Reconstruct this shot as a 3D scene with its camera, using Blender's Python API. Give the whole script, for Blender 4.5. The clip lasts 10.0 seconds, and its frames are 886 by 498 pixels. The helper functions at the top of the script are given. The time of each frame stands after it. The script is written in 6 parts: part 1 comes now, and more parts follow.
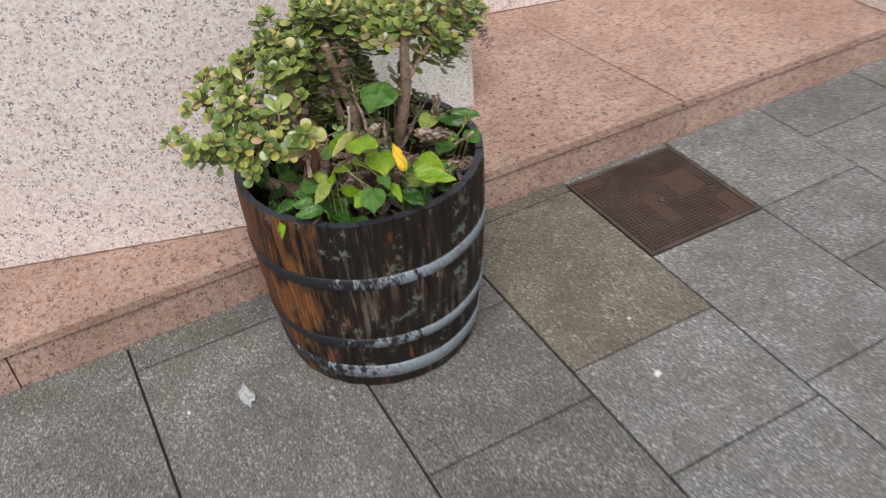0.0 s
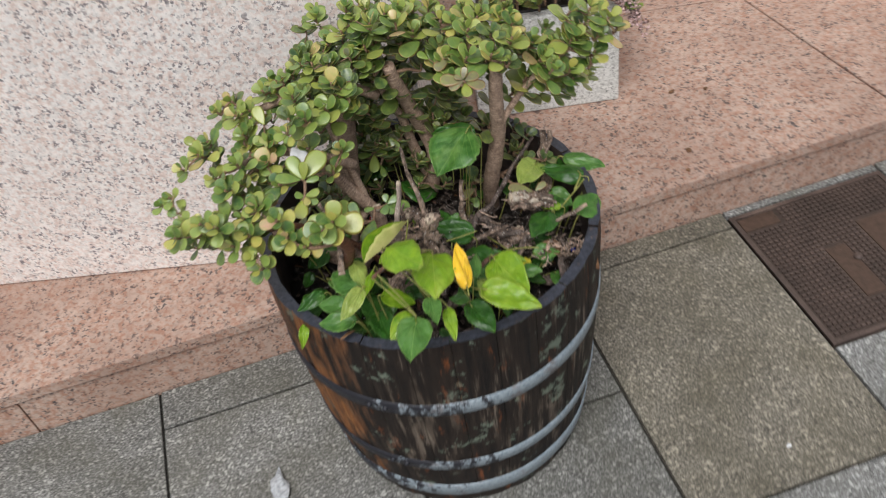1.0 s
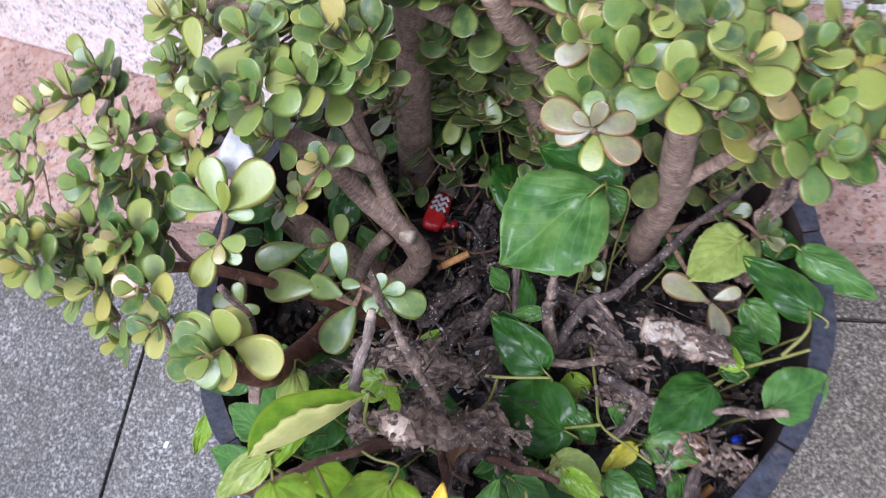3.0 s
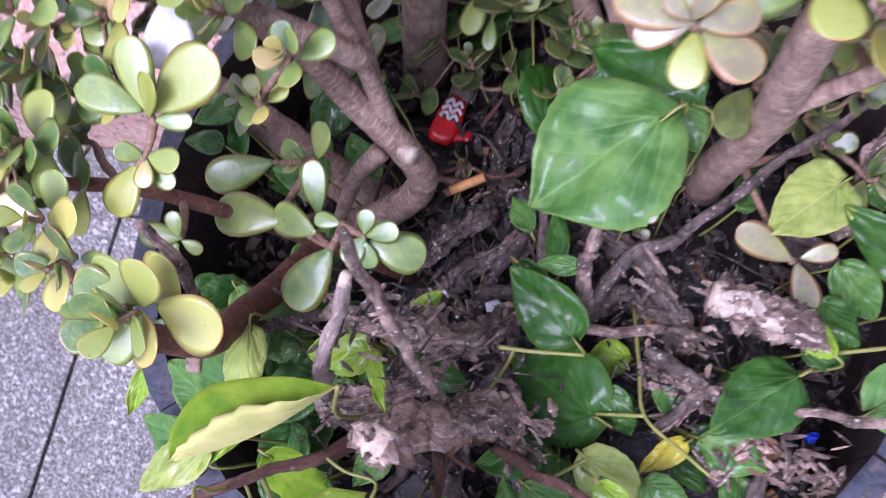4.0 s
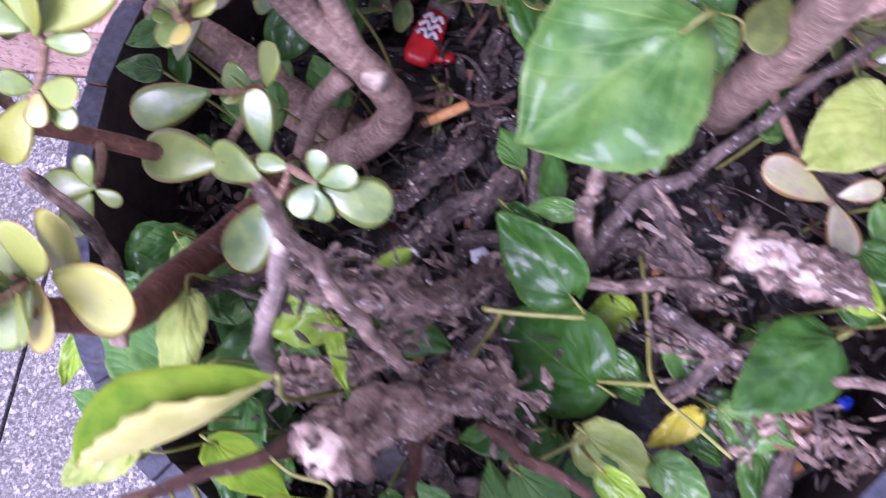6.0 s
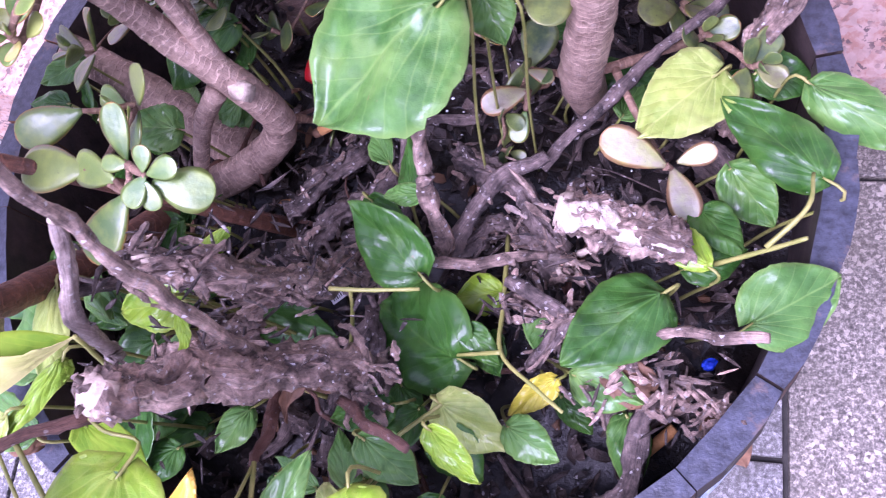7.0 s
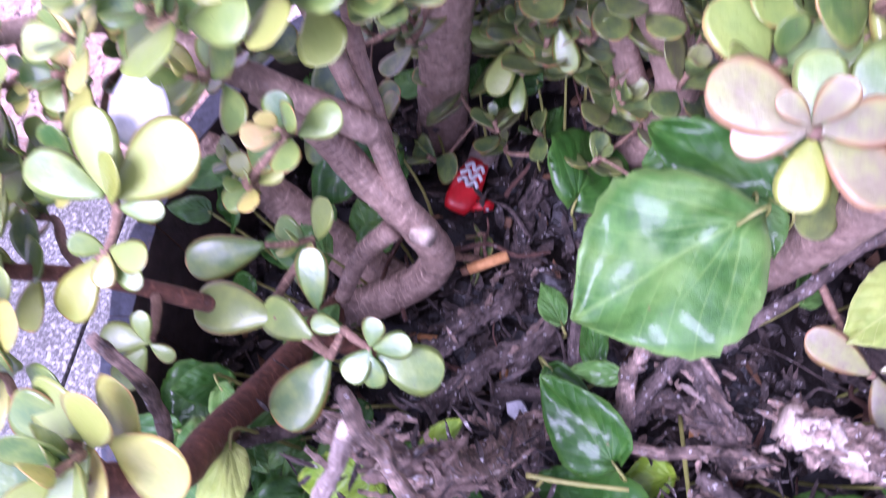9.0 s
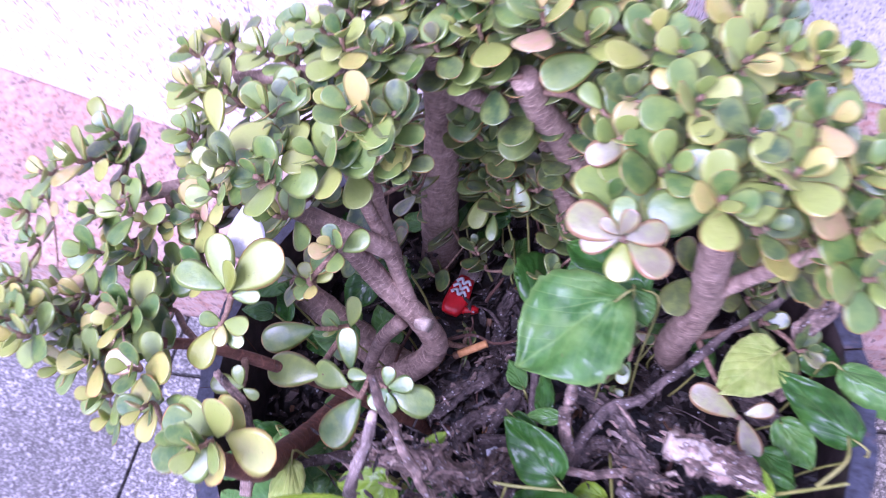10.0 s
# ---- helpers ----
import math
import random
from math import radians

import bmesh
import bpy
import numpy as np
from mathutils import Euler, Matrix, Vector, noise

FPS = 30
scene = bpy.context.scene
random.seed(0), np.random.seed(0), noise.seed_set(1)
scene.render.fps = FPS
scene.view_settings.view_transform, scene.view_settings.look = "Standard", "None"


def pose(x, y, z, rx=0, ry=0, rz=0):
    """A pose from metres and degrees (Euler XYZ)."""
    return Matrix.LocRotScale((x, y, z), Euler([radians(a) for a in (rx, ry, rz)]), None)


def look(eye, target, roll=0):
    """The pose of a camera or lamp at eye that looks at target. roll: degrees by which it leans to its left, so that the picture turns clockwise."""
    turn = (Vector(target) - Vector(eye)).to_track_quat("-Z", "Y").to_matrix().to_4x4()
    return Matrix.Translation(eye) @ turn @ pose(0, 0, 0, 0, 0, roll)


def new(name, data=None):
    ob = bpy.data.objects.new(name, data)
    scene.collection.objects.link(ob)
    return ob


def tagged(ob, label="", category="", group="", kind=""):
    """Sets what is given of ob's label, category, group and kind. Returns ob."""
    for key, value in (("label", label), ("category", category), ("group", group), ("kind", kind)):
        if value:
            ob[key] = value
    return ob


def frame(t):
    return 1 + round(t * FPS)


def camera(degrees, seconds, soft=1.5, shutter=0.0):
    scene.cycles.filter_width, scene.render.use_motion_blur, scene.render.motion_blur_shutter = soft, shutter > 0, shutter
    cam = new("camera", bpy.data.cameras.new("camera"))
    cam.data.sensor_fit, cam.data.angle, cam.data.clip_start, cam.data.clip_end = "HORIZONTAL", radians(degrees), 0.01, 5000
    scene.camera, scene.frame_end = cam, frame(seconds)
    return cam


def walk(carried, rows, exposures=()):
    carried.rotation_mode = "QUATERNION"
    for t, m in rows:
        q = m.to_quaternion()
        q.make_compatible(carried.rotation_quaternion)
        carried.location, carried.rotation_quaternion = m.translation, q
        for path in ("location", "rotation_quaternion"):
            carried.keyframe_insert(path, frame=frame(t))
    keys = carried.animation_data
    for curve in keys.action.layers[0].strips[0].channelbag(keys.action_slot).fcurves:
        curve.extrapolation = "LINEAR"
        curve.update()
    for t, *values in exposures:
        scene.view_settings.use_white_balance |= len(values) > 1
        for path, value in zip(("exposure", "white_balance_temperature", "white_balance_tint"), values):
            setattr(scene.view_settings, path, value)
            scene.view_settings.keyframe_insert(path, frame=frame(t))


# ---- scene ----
cam = camera(54.4, 10.0, soft=1.1, shutter=0.5)
PATH = [
    (0, (-0.629, -1.664, 1.727), (0.044, -0.252, 0.481), -4.8),
    (0.5, (-0.401, -1.347, 1.676), (0.084, 0.077, 0.358), -8.1),
    (1, (-0.184, -1.061, 1.651), (0.06, 0.338, 0.243), -10.4),
    (1.5, (-0.127, -0.759, 1.576), (0.13, 0.531, 0.07), -4.2),
    (2, (-0.073, -0.593, 1.51), (0.027, 0.563, -0.119), -7.2),
    (2.5, (0.074, -0.389, 1.419), (-0.146, 0.636, -0.284), -16.0),
    (2.7, (0.108, -0.331, 1.387), (-0.195, 0.646, -0.332), -17.1),
    (3.8, (0.097, -0.175, 1.207), (-0.31, 0.576, -0.602), -20.2),
    (4, (0.07, -0.158, 1.181), (-0.295, 0.531, -0.662), -19.7),
    (4.5, (0.012, -0.107, 1.122), (-0.271, 0.482, -0.768), -16.3),
    (5, (-0.027, -0.078, 1.096), (-0.355, 0.493, -0.793), -17.0),
    (5.5, (-0.011, -0.08, 1.086), (-0.33, 0.42, -0.824), -20.5),
    (6, (0.065, -0.112, 1.096), (-0.274, 0.412, -0.804), -25.2),
    (6.2, (0.111, -0.132, 1.099), (-0.304, 0.417, -0.779), -30.3),
    (7.3, (0.218, -0.146, 1.086), (-0.313, 0.491, -0.733), -35.9),
    (7.5, (0.2, -0.146, 1.092), (-0.351, 0.496, -0.72), -35.6),
    (8, (0.152, -0.148, 1.097), (-0.392, 0.498, -0.716), -31.9),
    (8.3, (0.109, -0.135, 1.081), (-0.37, 0.492, -0.756), -29.3),
    (8.5, (0.086, -0.122, 1.07), (-0.384, 0.499, -0.772), -27.7),
    (9, (0.037, -0.085, 1.116), (-0.339, 0.655, -0.703), -17.3),
    (9.5, (0.017, -0.104, 1.212), (-0.317, 0.761, -0.561), -12.3),
    (10, (0.111, -0.223, 1.316), (-0.338, 0.8, -0.343), -15.0),
]
walk(cam, [(t, look(eye, target, roll)) for t, eye, target, roll in PATH], [
    (0, -0.05, 6300, 13), (1.5, 0.04, 6000, 8), (2.5, 0.31, 5500, 13), (4, 0.93, 5260, 42),
    (6, 1.21, 5220, 53), (7.3, 1.61, 5130, 60), (8.5, 1.58, 5080, 60), (9.5, 1.24, 4980, 58), (10, 1.14, 4900, 58)])

# ---- light ----
world = bpy.data.worlds.new("overcast")
scene.world = world
world.use_nodes = True
wn = world.node_tree
sky = wn.nodes.new("ShaderNodeTexSky")
sky.sky_type = "NISHITA"
sky.sun_disc = False
sky.sun_elevation, sky.sun_rotation = radians(52), radians(200)
sky.air_density, sky.dust_density, sky.ozone_density = 1.0, 4.0, 1.0
grey = wn.nodes.new("ShaderNodeHueSaturation")
grey.inputs["Saturation"].default_value = 0.35
wn.links.new(sky.outputs[0], grey.inputs["Color"])
wn.links.new(grey.outputs[0], wn.nodes["Background"].inputs["Color"])
wn.nodes["Background"].inputs["Strength"].default_value = 0.108
sun = new("sun", bpy.data.lights.new("sun", "SUN"))
sun.data.energy, sun.data.angle, sun.data.color = 1.9, radians(30), (1.0, 0.96, 0.9)
sun.matrix_world = look((-1.2, -2.2, 4.2), (0, 0, 0))


# ---- materials ----
class Nodes:
    """A node tree with short calls."""

    def __init__(self, name):
        self.mat = bpy.data.materials.new(name)
        self.mat.use_nodes = True
        self.tree = self.mat.node_tree
        self.bsdf = self.tree.nodes["Principled BSDF"]
        self.geo = self.add("ShaderNodeNewGeometry")
        self.tex = self.add("ShaderNodeTexCoord")
        self.info = self.add("ShaderNodeObjectInfo")

    def add(self, kind, **props):
        n = self.tree.nodes.new(kind)
        for k, v in props.items():
            setattr(n, k, v)
        return n

    def put(self, a, b):
        if isinstance(a, (int, float, tuple)):
            b.default_value = a
        else:
            self.tree.links.new(a, b)

    def scaled(self, vec, s):
        n = self.add("ShaderNodeMapping")
        self.put(vec, n.inputs["Vector"])
        n.inputs["Scale"].default_value = s
        return n.outputs[0]

    def noise(self, vec, scale, detail=4.0, rough=0.6):
        n = self.add("ShaderNodeTexNoise")
        self.put(vec, n.inputs["Vector"])
        n.inputs["Scale"].default_value, n.inputs["Detail"].default_value, n.inputs["Roughness"].default_value = scale, detail, rough
        return n.outputs["Fac"]

    def cells(self, vec, scale, out="Color", feature="F1"):
        n = self.add("ShaderNodeTexVoronoi", feature=feature)
        self.put(vec, n.inputs["Vector"])
        n.inputs["Scale"].default_value = scale
        return n.outputs[out]

    def math(self, op, a, b=0.0, clamp=False):
        n = self.add("ShaderNodeMath", operation=op, use_clamp=clamp)
        self.put(a, n.inputs[0])
        self.put(b, n.inputs[1])
        return n.outputs[0]

    def ramp(self, fac, stops):
        n = self.add("ShaderNodeValToRGB")
        self.put(fac, n.inputs[0])
        el = n.color_ramp.elements
        while len(el) < len(stops):
            el.new(0.5)
        for e, (p, c) in zip(el, stops):
            e.position = p
            e.color = (*c, 1) if isinstance(c, tuple) else (c, c, c, 1)
        return n.outputs[0]

    def mix(self, fac, a, b, blend="MIX"):
        n = self.add("ShaderNodeMix", data_type="RGBA", blend_type=blend)
        self.put(fac, n.inputs[0])
        for s, v in ((n.inputs[6], a), (n.inputs[7], b)):
            self.put((*v, 1) if isinstance(v, tuple) and len(v) == 3 else v, s)
        return n.outputs[2]

    def xyz(self, vec):
        n = self.add("ShaderNodeSeparateXYZ")
        self.put(vec, n.inputs[0])
        return n.outputs

    def attr(self, name):
        n = self.add("ShaderNodeAttribute", attribute_name=name)
        return n.outputs["Fac"]

    def bump(self, height, strength, distance=0.002):
        n = self.add("ShaderNodeBump")
        self.put(height, n.inputs["Height"])
        n.inputs["Strength"].default_value, n.inputs["Distance"].default_value = strength, distance
        self.tree.links.new(n.outputs[0], self.bsdf.inputs["Normal"])

    def done(self, color, rough=0.6, metal=0.0, spec=0.5):
        self.put((*color, 1) if isinstance(color, tuple) and len(color) == 3 else color, self.bsdf.inputs["Base Color"])
        self.put(rough, self.bsdf.inputs["Roughness"])
        self.put(metal, self.bsdf.inputs["Metallic"])
        self.put(spec, self.bsdf.inputs["Specular IOR Level"])
        return self.mat


def granite(name, light, mid, dark, rough=0.5, grain=170.0, stain=0.35, fleck=0.78):
    """Speckled crystalline stone: pale feldspar, tinted feldspar, dark mica."""
    n = Nodes(name)
    p = n.geo.outputs["Position"]
    a = n.xyz(n.cells(p, grain))[0]
    warp = n.add("ShaderNodeVectorMath", operation="ADD")
    n.put(p, warp.inputs[0])
    wn_ = n.add("ShaderNodeTexNoise")
    n.put(p, wn_.inputs["Vector"])
    wn_.inputs["Scale"].default_value = grain * 1.2
    sc = n.add("ShaderNodeVectorMath", operation="SCALE")
    n.put(wn_.outputs["Color"], sc.inputs[0])
    sc.inputs["Scale"].default_value = 0.012
    n.put(sc.outputs[0], warp.inputs[1])
    b = n.xyz(n.cells(warp.outputs[0], grain * 1.4))[1]
    c = n.noise(p, grain * 0.55, 3, 0.7)
    col = n.mix(n.ramp(a, [(0.35, 0.0), (0.65, 1.0)]), light, mid)
    col = n.mix(n.ramp(c, [(0.42, 0.0), (0.62, 0.75)]), col, tuple(min(1, x * 1.25) for x in light))
    spots = n.math("MULTIPLY", n.ramp(b, [(fleck, 0.0), (fleck + 0.06, 1.0)]), n.ramp(n.noise(p, grain * 0.3, 2), [(0.42, 0.1), (0.6, 1.0)]))
    col = n.mix(n.math("MULTIPLY", spots, 0.92), col, dark)
    big = n.noise(p, 2.6, 5, 0.65)
    col = n.mix(n.ramp(big, [(0.38, 0.0), (0.72, stain)]), col, tuple(x * 0.55 for x in mid))
    tone = n.ramp(n.info.outputs["Random"], [(0.0, 0.93), (1.0, 1.05)])
    col = n.mix(1.0, col, tone, "MULTIPLY")
    n.bump(n.noise(p, grain * 1.3, 3, 0.7), 0.22, 0.001)
    return n.done(col, n.ramp(n.noise(p, 40, 3), [(0.3, rough - 0.1), (0.7, rough + 0.15)]))


def paving_stone():
    """Flamed grey granite, damp and stained in patches."""
    n = Nodes("paving_stone")
    p = n.geo.outputs["Position"]
    fine = n.noise(p, 190, 5, 0.8)
    cell = n.xyz(n.cells(p, 190))[0]
    dark = n.xyz(n.cells(p, 150))[1]
    col = n.ramp(fine, [(0.34, (0.03, 0.03, 0.027)), (0.5, (0.15, 0.15, 0.145)), (0.64, (0.44, 0.44, 0.435))])
    col = n.mix(n.ramp(cell, [(0.88, 0.0), (0.94, 0.55)]), col, (0.60, 0.60, 0.57))
    col = n.mix(n.ramp(dark, [(0.86, 0.0), (0.94, 0.5)]), col, (0.03, 0.03, 0.028))
    blot = n.noise(p, 5.5, 6, 0.7)
    col = n.mix(n.ramp(blot, [(0.42, 0.0), (0.66, 0.5)]), col, (0.085, 0.082, 0.058))
    wash = n.noise(p, 1.9, 5, 0.7)
    col = n.mix(1.0, col, n.ramp(wash, [(0.3, 0.76), (0.7, 1.18)]), "MULTIPLY")
    col = n.mix(n.ramp(n.noise(p, 14, 5, 0.75), [(0.62, 0.0), (0.75, 0.4)]), col, (0.42, 0.42, 0.41))
    rnd = n.info.outputs["Random"]
    col = n.mix(1.0, col, n.info.outputs["Color"], "MULTIPLY")
    col = n.mix(1.0, col, n.ramp(n.math("FRACT", n.math("MULTIPLY", rnd, 7.3)), [(0.0, 0.86), (1.0, 1.14)]), "MULTIPLY")
    n.bump(fine, 0.5, 0.0025)
    return n.done(col, n.ramp(blot, [(0.35, 0.75), (0.7, 0.5)]))


def barrel_wood():
    """Old oak with black paint worn off in long streaks, orange where bare."""
    n = Nodes("barrel_wood")
    p = n.geo.outputs["Position"]
    x, y, z = n.xyz(p)
    streak = n.noise(n.scaled(p, (60, 60, 5)), 1.0, 5, 0.65)
    grain = n.noise(n.scaled(p, (190, 190, 9)), 1.0, 4, 0.7)
    patch = n.noise(n.scaled(p, (9, 9, 4)), 1.0, 4, 0.6)
    wood = n.ramp(grain, [(0.3, (0.06, 0.022, 0.008)), (0.5, (0.24, 0.092, 0.026)), (0.72, (0.48, 0.21, 0.06))])
    pale = n.ramp(grain, [(0.35, (0.2, 0.15, 0.11)), (0.7, (0.5, 0.42, 0.33))])
    rnd = n.info.outputs["Random"]
    wood = n.mix(n.ramp(rnd, [(0.1, 0.15), (0.9, 0.8)]), wood, (0.085, 0.035, 0.018))
    side = n.math("MULTIPLY_ADD", x, -3.3)
    side.node.inputs[2].default_value = -0.90
    bare = n.math("ADD", n.math("MULTIPLY", patch, 0.8), n.math("ADD", n.math("MULTIPLY", streak, 0.6), side))
    bare = n.math("ADD", bare, n.math("MULTIPLY", n.math("SUBTRACT", rnd, 0.5), 0.35))
    paint = n.ramp(bare, [(0.50, 1.0), (0.66, 0.0)])
    col = n.mix(paint, wood, n.ramp(streak, [(0.3, (0.004, 0.0035, 0.0035)), (0.7, (0.032, 0.021, 0.015))]))
    worn = n.math("MULTIPLY", n.ramp(streak, [(0.525, 0.0), (0.61, 1.0)]), n.ramp(patch, [(0.47, 0.0), (0.6, 0.6)]))
    moss = n.ramp(n.noise(p, 15, 5, 0.7), [(0.585, 0.0), (0.64, 0.75)])
    col = n.mix(n.math("MULTIPLY", moss, paint), col, (0.17, 0.21, 0.16))
    rust = n.ramp(n.noise(n.scaled(p, (24, 24, 6)), 1.0, 5, 0.7), [(0.60, 0.0), (0.70, 0.6)])
    col = n.mix(rust, col, (0.30, 0.09, 0.025))
    col = n.mix(n.math("MULTIPLY", worn, n.math("MULTIPLY", paint, 0.55)), col, pale)
    n.bump(grain, 0.5, 0.002)
    return n.done(col, n.ramp(patch, [(0.3, 0.5), (0.7, 0.75)]), 0.0, 0.3)


def rim_paint():
    """Black paint with a blue cast, scuffed to bare wood."""
    n = Nodes("rim_paint")
    p = n.geo.outputs["Position"]
    a = n.noise(p, 38, 5, 0.7)
    b = n.noise(p, 140, 4, 0.7)
    col = n.ramp(b, [(0.3, (0.012, 0.014, 0.02)), (0.75, (0.07, 0.078, 0.105))])
    col = n.mix(n.ramp(a, [(0.6, 0.0), (0.7, 0.8)]), col, (0.13, 0.09, 0.07))
    n.bump(b, 0.4, 0.002)
    return n.done(col, n.ramp(a, [(0.3, 0.3), (0.7, 0.6)]))


def hoop_steel(name, cover):
    """Galvanised strap under black paint that flakes away."""
    n = Nodes(name)
    p = n.geo.outputs["Position"]
    x, y, z = n.xyz(p)
    a = n.noise(n.scaled(p, (45, 45, 22)), 1.0, 6, 0.7)
    fine = n.noise(p, 160, 4, 0.7)
    steel = n.ramp(fine, [(0.3, (0.18, 0.225, 0.26)), (0.7, (0.42, 0.48, 0.52))])
    steel = n.mix(n.ramp(n.noise(p, 30, 4), [(0.55, 0.0), (0.7, 0.5)]), steel, (0.16, 0.08, 0.05))
    m = n.math("ADD", a, n.math("MULTIPLY", x, -1.0))
    black = n.ramp(m, [(cover - 0.04, 0.0), (cover + 0.04, 1.0)])
    col = n.mix(black, steel, (0.016, 0.016, 0.022))
    n.bump(m, 0.35, 0.002)
    return n.done(col, n.ramp(fine, [(0.3, 0.4), (0.7, 0.62)]), n.ramp(black, [(0.0, 0.35), (1.0, 0.0)]))


def rusty_iron():
    n = Nodes("rusty_iron")
    p = n.geo.outputs["Position"]
    a = n.noise(p, 9, 5, 0.65)
    b = n.noise(p, 190, 4, 0.7)
    col = n.ramp(a, [(0.3, (0.07, 0.052, 0.044)), (0.6, (0.14, 0.10, 0.084)), (0.8, (0.22, 0.16, 0.13))])
    col = n.mix(1.0, col, n.ramp(b, [(0.25, 0.65), (0.75, 1.3)]), "MULTIPLY")
    n.bump(b, 0.4, 0.001)
    return n.done(col, 0.55, 0.25)


def jade_leaf(name="jade_leaf", shift=None, amount=0.62, blush=0.0):
    """Fleshy green, yellower in some leaves, with a red margin."""
    n = Nodes(name)
    r = n.math("FRACT", n.math("ADD", n.info.outputs["Random"], n.geo.outputs["Random Per Island"]))
    r2 = n.math("FRACT", n.math("MULTIPLY", r, 17.3))
    o = n.tex.outputs["UV"]
    e, shade_tint = n.attr("edge"), n.attr("shade_tint")
    p = n.geo.outputs["Position"]
    green = n.ramp(r, [(0.0, (0.042, 0.118, 0.02)), (0.25, (0.11, 0.20, 0.042)), (0.52, (0.205, 0.29, 0.06)), (0.80, (0.33, 0.37, 0.08)), (0.92, (0.45, 0.40, 0.09)), (1.0, (0.55, 0.34, 0.22))])
    if shift:
        green = n.mix(amount, green, shift)
    # shade of the crown's hollow, put into the leaf colour as a dark tint
    green = n.mix(n.ramp(shade_tint, [(0.0, 0.0), (1.0, 0.82)]), green, (0.034, 0.075, 0.028))
    soft = n.noise(p, 95, 3, 0.6)
    green = n.mix(n.ramp(soft, [(0.42, 0.0), (0.68, 0.45)]), green, (0.28, 0.36, 0.06))
    green = n.mix(n.ramp(e, [(0.35, 0.0), (1.0, 0.18)]), green, (0.42, 0.42, 0.07))
    red = n.math("MULTIPLY", n.ramp(e, [(0.88 - 0.25 * blush, 0.0), (1.0, 1.0)]), n.ramp(r2, [(0.4, 0.0 + 0.45 * blush), (0.95, 0.6)]))
    col = n.mix(red, green, (0.52, 0.17, 0.10) if blush else (0.50, 0.12, 0.04))
    spots = n.ramp(n.noise(p, 420, 2, 0.6), [(0.68, 0.0), (0.75, 0.55)])
    col = n.mix(spots, col, (0.05, 0.05, 0.03))
    n.bsdf.inputs["Subsurface Weight"].default_value = 0.12
    n.bsdf.inputs["Subsurface Radius"].default_value = (0.004, 0.006, 0.002)
    n.bsdf.inputs["Subsurface Scale"].default_value = 1.0
    n.bsdf.inputs["Coat Weight"].default_value, n.bsdf.inputs["Coat Roughness"].default_value = 0.55, 0.26
    n.bump(n.math("ADD", n.noise(p, 300, 3), n.math("MULTIPLY", n.noise(p, 70, 2), 2.5)), 0.22, 0.0014)
    return n.done(col, n.ramp(soft, [(0.3, 0.34), (0.7, 0.50)]), 0.0, 0.6)


